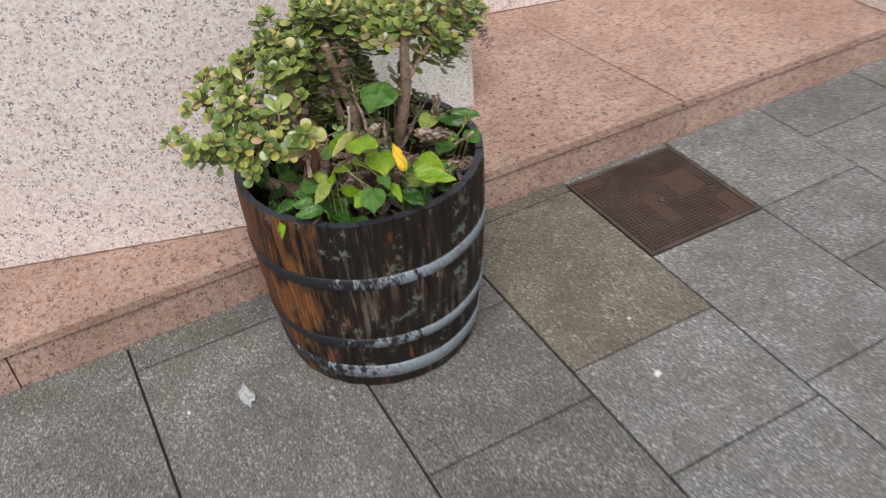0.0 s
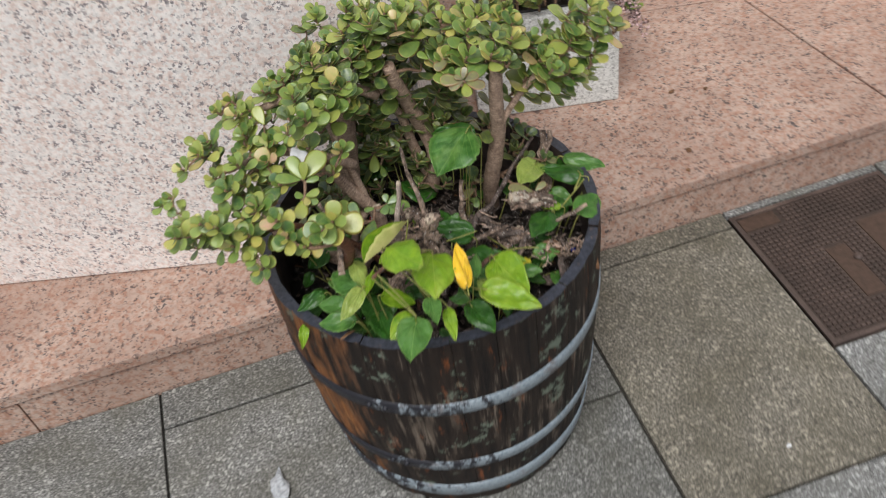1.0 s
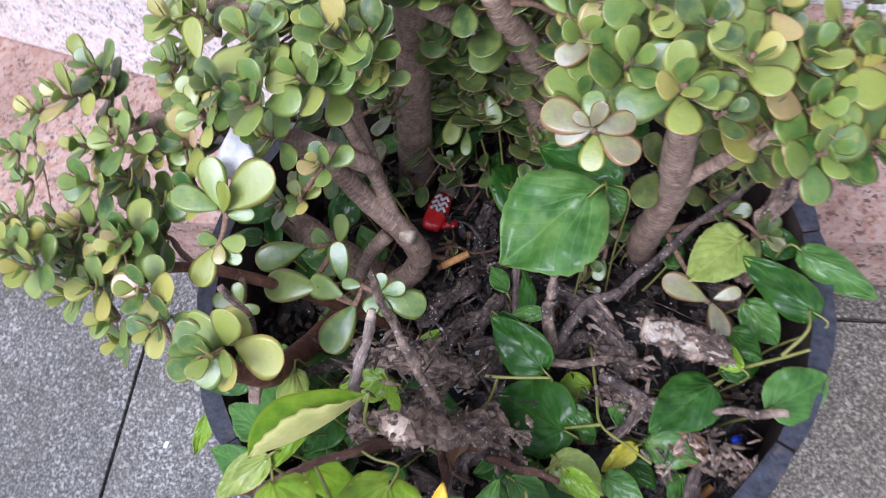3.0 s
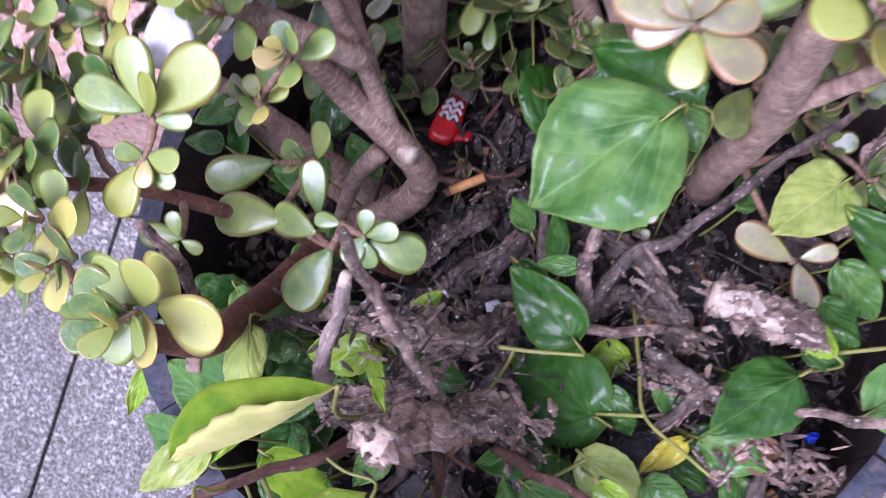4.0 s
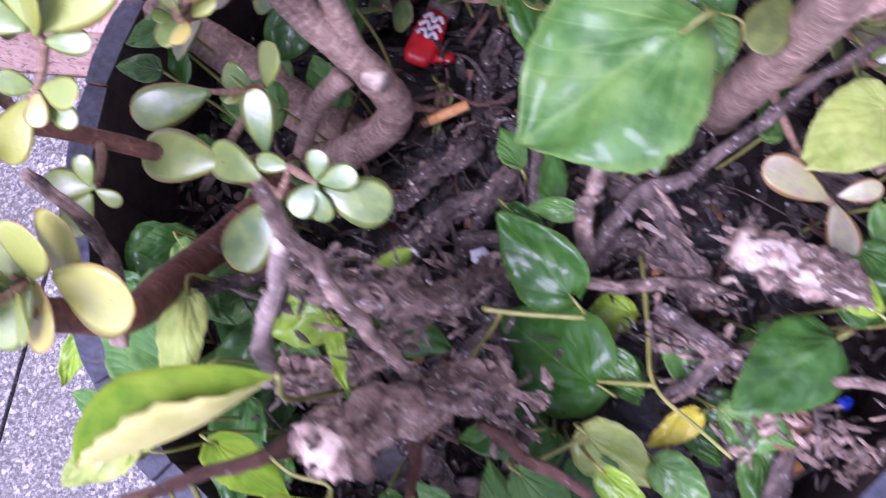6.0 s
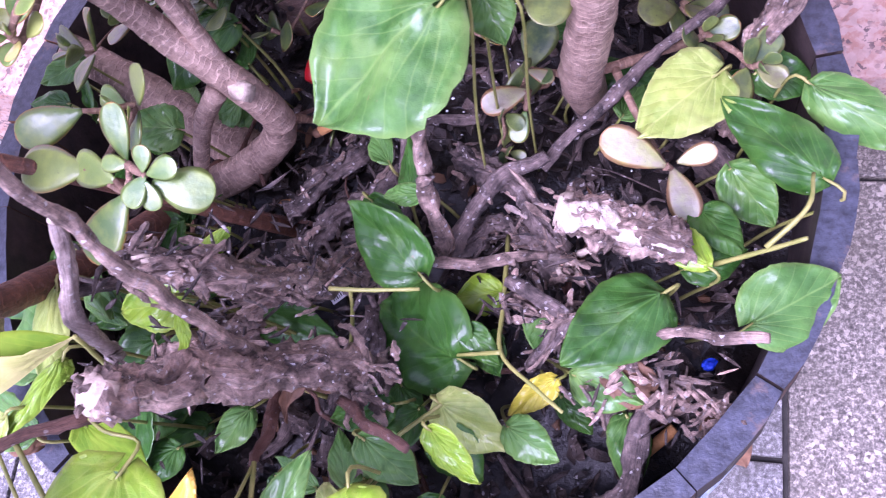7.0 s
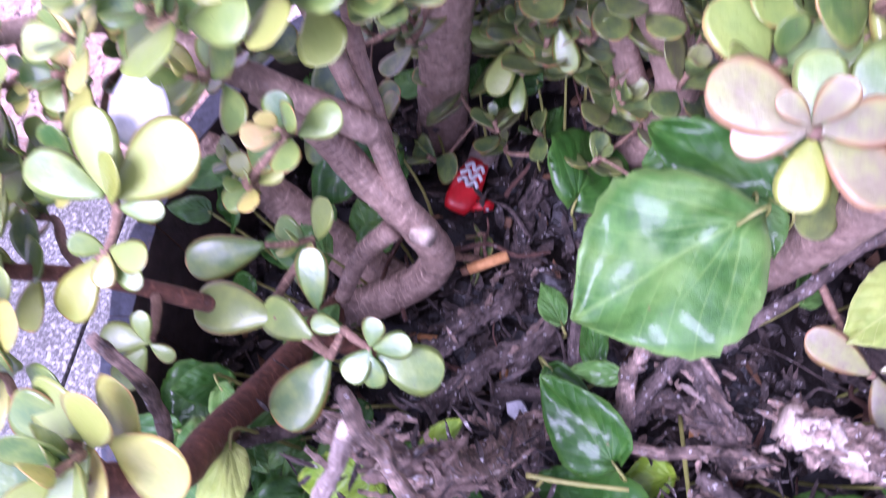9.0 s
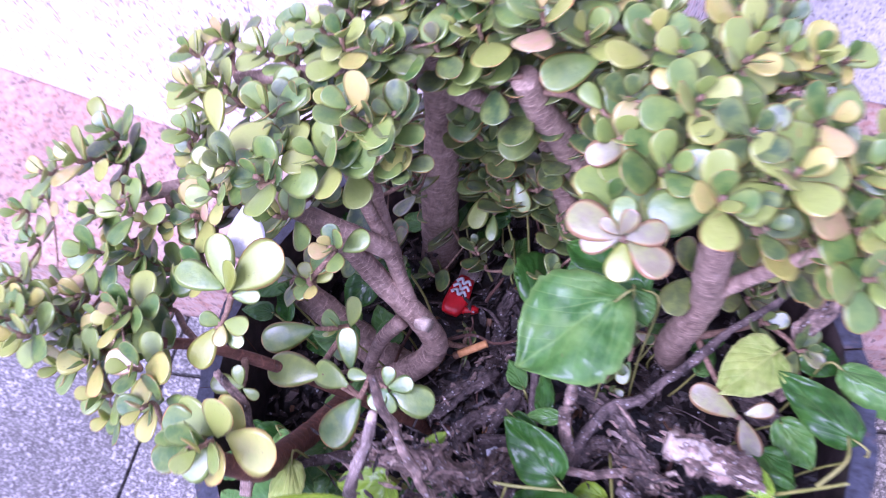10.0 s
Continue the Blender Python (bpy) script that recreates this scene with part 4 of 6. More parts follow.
WOOD_B = {"root3": [(-0.075, 0.043, 0.5), (-0.038, 0.078, 0.5), (0.003, 0.111, 0.5)],
    "root4": [(-0.025, 0.247, 0.47), (-0.031, 0.194, 0.47), (-0.03, 0.128, 0.47)],
    "long": [(0.119, 0.108, 0.53), (0.158, 0.143, 0.55), (0.198, 0.176, 0.57), (0.234, 0.204, 0.58), (0.256, 0.222, 0.585)],
    "cross": [(0.055, 0.025, 0.55), (0.091, 0.026, 0.56), (0.131, 0.032, 0.56)],
    "flake": [(0.109, 0.011, 0.55), (0.134, -0.002, 0.55), (0.158, -0.007, 0.54)],
    "twigr": [(0.192, -0.025, 0.585), (0.226, -0.023, 0.595), (0.261, -0.027, 0.61)],
    "twigb": [(0.012, -0.075, 0.57), (0.051, -0.094, 0.62), (0.078, -0.107, 0.64)],
    "orange": [(-0.031, -0.074, 0.58), (-0.023, -0.094, 0.6), (-0.013, -0.12, 0.63)],
    "low": [(-0.105, -0.07, 0.6), (-0.071, -0.059, 0.62), (-0.042, -0.031, 0.6)],
    "left": [(-0.111, 0.018, 0.56), (-0.144, -0.007, 0.6), (-0.168, -0.033, 0.63)],
    "web": [(0.056, 0.123, 0.52), (0.089, 0.102, 0.535), (0.115, 0.076, 0.53), (0.137, 0.046, 0.52)],
    "web2": [(0.057, 0.041, 0.525), (0.074, 0.068, 0.54), (0.096, 0.093, 0.545), (0.127, 0.106, 0.55)],
    "web3": [(0.11, 0.011, 0.56), (0.134, -0.002, 0.57), (0.16, -0.016, 0.56)],
    "web4": [(0.124, -0.037, 0.53), (0.14, -0.023, 0.555), (0.152, -0.011, 0.57)],
    "fork_r": [(0.247, 0.147, 0.50), (0.262, 0.178, 0.56), (0.274, 0.215, 0.60)],
    "fork_r2": [(0.262, 0.178, 0.56), (0.281, 0.190, 0.585), (0.287, 0.206, 0.605)],
    "litleft": [(-0.181, -0.064, 0.66), (-0.172, -0.036, 0.7), (-0.171, -0.018, 0.74), (-0.183, -0.009, 0.77)]}
VINES = {"vine1": [(0.098, 0.059, 0.52), (0.105, 0.001, 0.55), (0.11, -0.036, 0.57), (0.135, -0.059, 0.585), (0.153, -0.073, 0.59)],
    "vine2": [(0.11, -0.036, 0.57), (0.075, -0.035, 0.547)],
    "vine3": [(0.043, -0.091, 0.55), (0.075, -0.07, 0.566)],
    "vine4": [(-0.008, -0.029, 0.52), (0.009, -0.016, 0.57), (0.017, -0.009, 0.6)],
    "vine5": [(0.007, -0.011, 0.61), (0.031, -0.011, 0.61), (0.065, -0.009, 0.61)],
    "vine6": [(0.236, 0.026, 0.57), (0.264, 0.026, 0.6), (0.281, 0.026, 0.62)],
    "vine7": [(0.262, 0.027, 0.6), (0.283, 0.048, 0.61), (0.288, 0.073, 0.6)]}
SHOW_A = [(-0.143, 0.043, 0.665, -0.195, 0.046, 0.66, 0.85, 3),
    (-0.103, 0.023, 0.675, -0.126, -0.014, 0.66, 0.95, 3),
    (-0.124, 0.054, 0.655, -0.13, 0.084, 0.675, 0.75, 3),
    (-0.167, 0.09, 0.655, -0.211, 0.071, 0.655, 0.8, 3),
    (-0.117, 0.034, 0.67, -0.151, 0.048, 0.665, 0.85, 3),
    (-0.095, 0.035, 0.69, -0.113, 0.037, 0.69, 0.9, 3),
    (-0.075, 0.024, 0.7, -0.085, 0.008, 0.695, 1.1, 3),
    (-0.075, 0.025, 0.703, -0.073, 0.037, 0.712, 1.2, 3),
    (-0.074, 0.025, 0.7, -0.054, 0.029, 0.705, 1, 3),
    (-0.073, 0.022, 0.695, -0.039, 0.02, 0.685, 1, 3),
    (-0.074, 0.021, 0.7, -0.07, 0.008, 0.69, 1, 3)]
SHOW_B = [(-0.195, 0.058, 0.775, -0.206, 0.09, 0.8, 0.85, 0),
    (-0.199, 0.058, 0.775, -0.236, 0.066, 0.785, 0.8, 0),
    (-0.192, 0.059, 0.775, -0.153, 0.085, 0.795, 0.95, 0),
    (-0.194, 0.055, 0.775, -0.186, 0.067, 0.8, 0.9, 1),
    (-0.193, 0.055, 0.77, -0.17, 0.057, 0.77, 0.8, 0),
    (-0.201, 0.038, 0.755, -0.215, 0.037, 0.765, 1, 0),
    (-0.199, 0.039, 0.755, -0.176, 0.034, 0.76, 1, 0),
    (-0.2, 0.037, 0.755, -0.199, 0.021, 0.75, 1.1, 1),
    (-0.206, 0.034, 0.752, -0.217, 0.006, 0.74, 1.05, 1),
    (-0.202, 0.037, 0.75, -0.183, 0.026, 0.745, 0.8, 0),
    (-0.193, 0.01, 0.7, -0.219, 0.008, 0.705, 0.9, 0)]
SHOW_C = [(-0.193, 0.008, 0.705, -0.197, 0.021, 0.715, 1, 0),
    (-0.193, 0.008, 0.7, -0.18, 0.004, 0.695, 0.9, 0),
    (-0.195, 0.006, 0.7, -0.208, -0.014, 0.69, 1, 0),
    (-0.053, 0.295, 0.6, -0.082, 0.293, 0.605, 0.85, 3),
    (-0.05, 0.29, 0.6, -0.06, 0.257, 0.585, 0.85, 0),
    (-0.05, 0.294, 0.6, -0.023, 0.284, 0.605, 0.9, 0),
    (-0.048, 0.294, 0.605, -0.035, 0.306, 0.62, 0.7, 0),
    (-0.035, 0.289, 0.59, 0.002, 0.291, 0.59, 0.7, 3),
    (-0.043, 0.278, 0.58, -0.043, 0.253, 0.57, 0.7, 0),
    (0.017, 0.288, 0.72, -0.017, 0.251, 0.715, 0.85, 3),
    (-0.045, 0.307, 0.735, -0.059, 0.261, 0.72, 0.9, 3)]
SHOW_D = [(-0.057, 0.322, 0.76, -0.062, 0.289, 0.75, 0.9, 3),
    (-0.016, 0.281, 0.64, -0.004, 0.258, 0.62, 0.8, 3),
    (0.098, 0.081, 0.855, 0.064, 0.095, 0.86, 1, 2),
    (0.098, 0.083, 0.855, 0.098, 0.105, 0.865, 1, 0),
    (0.1, 0.081, 0.855, 0.125, 0.089, 0.855, 0.9, 2),
    (0.099, 0.081, 0.85, 0.097, 0.058, 0.84, 1, 1),
    (0.102, 0.082, 0.85, 0.127, 0.064, 0.845, 1, 2),
    (0.096, 0.08, 0.855, 0.073, 0.077, 0.85, 0.9, 2),
    (0.097, 0.08, 0.86, 0.105, 0.088, 0.875, 0.9, 2),
    (0.096, 0.08, 0.86, 0.085, 0.087, 0.865, 0.9, 2),
    (0.122, 0.161, 0.855, 0.134, 0.124, 0.84, 0.85, 0)]
SHOW_E = [(0.104, 0.19, 0.86, 0.113, 0.153, 0.85, 0.8, 0),
    (0.097, 0.162, 0.85, 0.069, 0.15, 0.845, 0.85, 2),
    (0.069, 0.24, 0.85, 0.029, 0.22, 0.845, 0.9, 0),
    (0.084, 0.246, 0.845, 0.086, 0.213, 0.82, 0.9, 3),
    (0.073, 0.209, 0.83, 0.058, 0.223, 0.84, 1, 0),
    (0.136, 0.193, 0.84, 0.155, 0.206, 0.84, 0.9, 0),
    (-0.251, 0.135, 0.775, -0.249, 0.106, 0.765, 1.05, 0),
    (-0.23, 0.178, 0.815, -0.236, 0.205, 0.835, 0.85, 1),
    (-0.174, 0.188, 0.835, -0.164, 0.213, 0.855, 0.95, 0),
    (-0.117, 0.182, 0.825, -0.088, 0.16, 0.815, 1, 0),
    (-0.149, 0.171, 0.8, -0.171, 0.185, 0.805, 1.1, 0)]
SHOW_F = [(-0.149, 0.173, 0.8, -0.158, 0.19, 0.82, 0.9, 0),
    (-0.146, 0.171, 0.8, -0.125, 0.181, 0.815, 1, 1),
    (-0.147, 0.169, 0.8, -0.144, 0.151, 0.79, 1.05, 0),
    (-0.146, 0.171, 0.8, -0.131, 0.166, 0.8, 0.9, 0),
    (-0.216, 0.163, 0.79, -0.223, 0.151, 0.79, 1, 1),
    (-0.199, 0.167, 0.79, -0.203, 0.151, 0.785, 1, 0),
    (-0.266, 0.149, 0.785, -0.25, 0.139, 0.78, 1, 0),
    (-0.237, 0.146, 0.79, -0.241, 0.166, 0.8, 1, 0),
    (-0.346, 0.192, 0.8, -0.364, 0.21, 0.81, 0.9, 1),
    (-0.117, 0.186, 0.85, -0.098, 0.193, 0.86, 0.9, 0),
    (-0.112, 0.189, 0.845, -0.136, 0.182, 0.86, 0.7, 1)]
SHOW_G = [(0.205, 0.093, 0.565, 0.165, 0.11, 0.575, 0.75, 2),
    (0.209, 0.094, 0.56, 0.222, 0.062, 0.55, 0.8, 2),
    (0.212, 0.098, 0.56, 0.236, 0.105, 0.565, 0.8, 2),
    (0.11, 0.153, 0.56, 0.078, 0.143, 0.555, 0.8, 2),
    (0.108, 0.142, 0.55, 0.101, 0.123, 0.54, 0.9, 3),
    (0.111, 0.16, 0.575, 0.129, 0.155, 0.57, 0.7, 2)]
SHOW_ROWS = SHOW_A + SHOW_B + SHOW_C + SHOW_D + SHOW_E + SHOW_F + SHOW_G
LOW_TIPS = [(-0.032, 0.262, 0.53, 0.018),
    (-0.054, 0.253, 0.52, 0.016),
    (-0.109, 0.224, 0.54, 0.024),
    (-0.063, 0.178, 0.51, 0.014),
    (-0.063, 0.161, 0.5, 0.014),
    (-0.031, 0.309, 0.7, 0.03),
    (0.093, 0.141, 0.55, 0.026),
    (0.114, 0.163, 0.57, 0.024),
    (0.092, 0.125, 0.52, 0.02),
    (-0.153, 0.1, 0.64, 0.022),
    (-0.014, 0.268, 0.78, 0.03),
    (-0.147, 0.216, 0.8, 0.03),
    (0.067, 0.25, 0.8, 0.03),
    (0.351, 0.151, 0.88, 0.03),
    (0.379, 0.136, 0.86, 0.03),
    (0.316, 0.154, 0.88, 0.03),
    (0.357, 0.13, 0.835, 0.028),
    (0.391, 0.13, 0.84, 0.026),
    (0.314, 0.139, 0.84, 0.03)]

jade = thing("jade_plant", "bushy jade plant with grey ringed trunks and fleshy green leaves", "plant", (BX, BY, 0.45))
TO_JADE = Matrix.Translation((-BX, -BY, -0.45))
THICK = {"lean": (0.021, 0.013), "elbow": (0.0150, 0.0090), "side": (0.008, 0.006), "leftup": (0.0080, 0.0055), "thin": (0.0065, 0.005), "back": (0.0225, 0.014),
         "mid": (0.018, 0.0115), "mid2": (0.012, 0.006), "brown": (0.0125, 0.008)}
STEMS["right"] = [(0.150, 0.200, 0.44), (0.146, 0.165, 0.55), (0.156, 0.152, 0.62), (0.166, 0.143, 0.69), (0.162, 0.128, 0.74), (0.162, 0.12, 0.80), (0.168, 0.12, 0.85)]
STEMS["right_fork"] = [(0.168, 0.132, 0.71), (0.20, 0.125, 0.76), (0.25, 0.13, 0.80), (0.31, 0.15, 0.81)]
STEMS["left_arm"] = [(-0.085, 0.08, 0.455), (-0.11, 0.06, 0.55), (-0.16, 0.05, 0.63), (-0.23, 0.04, 0.70), (-0.30, 0.03, 0.72), (-0.35, 0.04, 0.735)]
STEMS["left_high"] = [(-0.10, 0.15, 0.70), (-0.17, 0.15, 0.75), (-0.24, 0.16, 0.77), (-0.31, 0.13, 0.78)]
STEMS["back_fork"] = [(-0.02, 0.28, 0.74), (-0.10, 0.27, 0.80), (-0.18, 0.26, 0.80), (-0.25, 0.26, 0.79)]
THICK.update(right=(0.0165, 0.0115), right_fork=(0.0065, 0.004), left_arm=(0.0065, 0.004), left_high=(0.009, 0.006), back_fork=(0.010, 0.006))
nodes = []
for i, (key, pts) in enumerate(STEMS.items()):
    line = [TO_JADE @ p for p in curve_pts(pts, 7)]
    r0, r1 = THICK[key]
    v, f, uv = tube(line, r0, r1, 12, 0.035, i, nodes=0.03)
    part("branch", mesh_of("branch", v, f, [M_BROWN if key in ("brown", "left_arm") else M_JADE_BARK], True, uv), jade)
    nodes += [(p, r0 + (r1 - r0) * k / len(line)) for k, p in enumerate(line) if p.z > 0.10]
part("pruning_scar", mesh_of("pruning_scar", *tube([TO_JADE @ Vector(STEMS["elbow"][3]) + Vector((0.0, -0.004, 0.010)), TO_JADE @ Vector(STEMS["elbow"][3]) + Vector((0.010, -0.010, 0.012))], 0.009, 0.007, 8, 0.2, 3)[:2], [M_CUT]), jade, "pale cut face on the trunk")

rng = random.Random(77)
twigs, foliage = Joined(), Joined()
leaf_count = 0


def frame_of(d, n):
    """Axes with y along d and z near n."""
    y = d.normalized()
    x = y.cross(n).normalized()
    z = x.cross(y)
    return Matrix((x, y, z)).transposed().to_4x4()


def place_leaf(at, d, n, size, shaded, solo):
    global leaf_count
    me, raw = (SHADED_LEAF if shaded else BASE_LEAF)[rng.randrange(2 if shaded else 4)]
    m = Matrix.Translation(at) @ frame_of(d, n) @ Matrix.Diagonal((size, size, size * rng.uniform(0.9, 1.5), 1))
    if solo and leaf_count < 300 - len(SHOW_ROWS):
        leaf_count += 1
        part("leaf", me, jade, m=m)
    else:
        v, f, uv, e = raw
        foliage.add([m @ p for p in v], f, uv, {"edge": e, "shade_tint": [1.0 if shaded else 0.0] * len(v)})


def rosette(tip, axis, size, pairs, shaded, solo):
    """Crossed pairs of leaves round a shoot's end, larger and flatter outwards."""
    axis = axis.normalized()
    side = axis.cross(Vector((0.3, 0.2, 0.9))).normalized() if abs(axis.z) < 0.95 else Vector((1, 0, 0))
    spin = rng.uniform(0, math.pi)
    for k in range(pairs):
        t = k / max(1, pairs - 1)
        tilt = radians(30 + 56 * t + rng.uniform(-9, 9))
        length = size * (0.62 + 0.5 * min(1.0, t * 1.4)) * rng.uniform(0.88, 1.12)
        for s in (0, 1):
            a = spin + s * math.pi + k * math.pi / 2 + rng.uniform(-0.28, 0.28)
            out = Matrix.Rotation(a, 3, axis) @ side
            d = axis * math.cos(tilt) + out * math.sin(tilt)
            n = axis * math.sin(tilt) - out * math.cos(tilt)
            if t > 0.9 and rng.random() < 0.15:
                continue
            place_leaf(tip - axis * (0.30 * size * k) + out * 0.002, d, n, length, shaded, solo)


heart = Vector((-0.02, 0.05, 0.14))
tips = []
for x, y, z, s in LEFT_TIPS + HIGH_TIPS + RIGHT_TIPS + TOP_TIPS:
    p = TO_JADE @ Vector((x, y, z))
    s *= 1.02
    tips.append((p, s, 4, False))
    for _ in range(0 if s > 0.035 else 3 if z > 0.84 else 1 if x < -0.12 else 2):
        q = p + Vector((rng.uniform(-0.034, 0.034), rng.uniform(-0.015, 0.045), rng.uniform(-0.045, 0.004)))
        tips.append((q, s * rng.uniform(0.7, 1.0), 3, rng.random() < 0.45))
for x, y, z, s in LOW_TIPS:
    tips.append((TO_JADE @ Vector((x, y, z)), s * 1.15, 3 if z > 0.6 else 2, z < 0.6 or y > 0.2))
# added inner and rear rosettes, mostly dark-tinted, paint the shaded hollow behind the trunks
for _ in range(22):
    a, r = radians(rng.uniform(15, 165)), rng.uniform(0.15, 0.25)
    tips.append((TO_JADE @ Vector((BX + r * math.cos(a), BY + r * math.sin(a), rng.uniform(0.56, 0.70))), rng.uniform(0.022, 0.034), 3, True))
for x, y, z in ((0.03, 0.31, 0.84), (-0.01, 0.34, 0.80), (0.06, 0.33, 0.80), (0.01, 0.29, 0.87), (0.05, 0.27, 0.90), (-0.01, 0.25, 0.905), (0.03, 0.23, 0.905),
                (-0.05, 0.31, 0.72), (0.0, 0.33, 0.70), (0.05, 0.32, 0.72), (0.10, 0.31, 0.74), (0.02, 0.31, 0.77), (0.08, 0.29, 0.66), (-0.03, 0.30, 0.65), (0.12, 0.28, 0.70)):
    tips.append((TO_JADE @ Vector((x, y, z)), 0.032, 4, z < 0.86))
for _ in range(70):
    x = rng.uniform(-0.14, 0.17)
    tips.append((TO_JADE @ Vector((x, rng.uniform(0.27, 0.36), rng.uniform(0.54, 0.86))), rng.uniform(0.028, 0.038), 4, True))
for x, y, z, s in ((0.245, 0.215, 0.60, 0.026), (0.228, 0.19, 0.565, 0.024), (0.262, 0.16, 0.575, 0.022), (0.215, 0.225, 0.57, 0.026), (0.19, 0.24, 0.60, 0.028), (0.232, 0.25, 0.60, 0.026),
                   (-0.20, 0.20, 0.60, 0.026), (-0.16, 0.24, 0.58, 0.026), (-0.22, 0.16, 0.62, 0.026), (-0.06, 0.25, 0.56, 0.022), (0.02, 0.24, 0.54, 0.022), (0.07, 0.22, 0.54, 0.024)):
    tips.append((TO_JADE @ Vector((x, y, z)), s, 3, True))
tips.sort(key=lambda q: min((q[0] - n[0]).length for n in nodes))
for p, s, pairs, shaded in tips:
    near, r_near = min(nodes, key=lambda n: (n[0] - p).length + (0.05 if n[0].z > p.z + 0.01 else 0.0))
    out = p - heart
    axis = (out.normalized() * 0.6 + Vector((0, -0.35, 0.8)) + Vector((rng.uniform(-0.25, 0.25), rng.uniform(-0.25, 0.25), rng.uniform(-0.15, 0.15)))).normalized()
    gap = (p - near).length
    if 0.006 < gap < 0.22:
        mid = near.lerp(p, 0.5) + Vector((0, 0, -0.12 * gap)) + Vector([rng.uniform(-0.06, 0.06) * gap for _ in range(3)])
        line = curve_pts([near, mid, p - axis * s * 0.5, p], 4)
        r = min(r_near * 0.75, 0.0024 + 0.022 * gap)
        v, f, uv = tube(line, r, 0.0022, 6, 0.08, rng.randrange(999), nodes=0.12)
        twigs.add(v, f, uv)
        nodes += [(q, r * 0.8) for q in line[2:]]
    world_p = p + Vector((BX, BY, 0.45))
    rosette(p, axis, s, pairs, shaded, world_p.y < 0.112)
SHOW_MESH = [[jade_leaf_mesh("leaf", w, c, 0.0, mat)[0] for w, c in ((0.95, 0.06), (1.0, 0.14))] for mat in M_SHOW]
rng = random.Random(8)
for bx, by, bz, tx, ty, tz, w, kind in SHOW_ROWS:
    b, t = TO_JADE @ Vector((bx, by, bz)), TO_JADE @ Vector((tx, ty, tz))
    size = (t - b).length * 1.03
    up = Vector((rng.uniform(-0.2, 0.2), -0.4 + rng.uniform(-0.2, 0.2), 0.9))
    part("leaf", SHOW_MESH[int(kind)][rng.randrange(2)], jade, m=Matrix.Translation(b) @ frame_of(t - b, up) @ Matrix.Diagonal((size * w * 0.88, size, size * rng.uniform(0.9, 1.3), 1)))
    near, r_near = min(nodes, key=lambda n: (n[0] - b).length)
    if (near - b).length > 0.006:
        v, f, uv = tube(curve_pts([near, near.lerp(b, 0.5) - Vector((0, 0, 0.08 * (near - b).length)), b], 4), min(0.0035, r_near), 0.0018, 6, 0.08, rng.randrange(999), nodes=0.1)
        twigs.add(v, f, uv)
        nodes.append((b, 0.003))
# white colour here stands for a bright highlight on the leaf
part("leaf", GLARE_LEAF, jade, "leaf coloured white for glare", m=Matrix.Translation(TO_JADE @ Vector((-0.197, 0.125, 0.791))) @ frame_of(Vector((0.25, -0.85, -0.3)), Vector((0, -0.4, 0.9))) @ Matrix.Scale(0.044, 4))
part("twig_growth", twigs.mesh("twig_growth", [M_TWIG]), jade, kind="stuff")
part("foliage", foliage.mesh("foliage", [M_JADE]), jade, kind="stuff")


# ---- vine seedlings with heart-shaped leaves ----
def vine_leaf_mesh(width, mat, droop, seed):
    """A heart-shaped leaf shell, one unit long, along +y, base at the origin."""
    r = random.Random(seed)
    nu, nv = 22, 10
    shape, teeth, tooth = r.uniform(0.54, 0.72), r.choice((6, 7, 8)), r.uniform(0.03, 0.075)
    if seed == 1:
        shape, teeth, tooth = 0.74, 8, 0.08
    v, uv, e = [], [], []
    twist, fold, curl = r.uniform(-0.22, 0.22), r.uniform(0.03, 0.26), r.uniform(-0.10, 0.03)
    for skin in (0.0, -0.006):
        for i in range(nu + 1):
            u = i / nu
            h = width * 0.5 * max(0.015, math.sin(math.pi * u ** shape)) ** (0.72 if shape < 0.68 else 0.95)
            h *= 1 + tooth * (1 - 2 * abs((u * teeth) % 1.0 - 0.3)) * (1 - 0.5 * u)
            for k in range(nv + 1):
                s = 2 * k / nv - 1
                back = -0.16 * width * (abs(s) ** 1.5) * max(0, 1 - u / 0.35)
                a = u * 4.2 - abs(s) * h / width * 6.0
                z = -droop * u * u + fold * abs(s) * h + 0.002 * math.cos(2 * math.pi * a) * (1 - s * s) + twist * s * h * u
                z += 0.042 * math.sin(2.6 * s + 4 * u + seed) + 0.018 * math.sin(9 * u + 7 * s) + curl * s * s + 0.024 * math.cos(15 * u + seed) * s * s + 0.030 * noise.noise(Vector((3.2 * s * h / width, 3.2 * u, seed * 1.7)) * 2.0)
                v.append(Vector((s * h, u + back, z + skin)))
                uv.append((u, 0.5 + s * h / width * 0.9))
                e.append(max(abs(s), u if u > 0.9 else 0))
    row, lay, f = nv + 1, (nu + 1) * (nv + 1), []
    for i in range(nu):
        for k in range(nv):
            o = i * row + k
            f.append((o, o + 1, o + row + 1, o + row))
            f.append((lay + o + 1, lay + o, lay + o + row, lay + o + row + 1))
        for o, w in ((i * row, 1), (i * row + nv, 0)):
            q = (o, o + row, lay + o + row, lay + o)
            f.append(q if w else tuple(reversed(q)))
    for k in range(nv):
        o = nu * row + k
        f.append((o, o + 1, lay + o + 1, lay + o))
        f.append((k + 1, k, lay + k, lay + k + 1))
    return mesh_of("leaf", v, f, [mat], True, uv, {"edge": e})


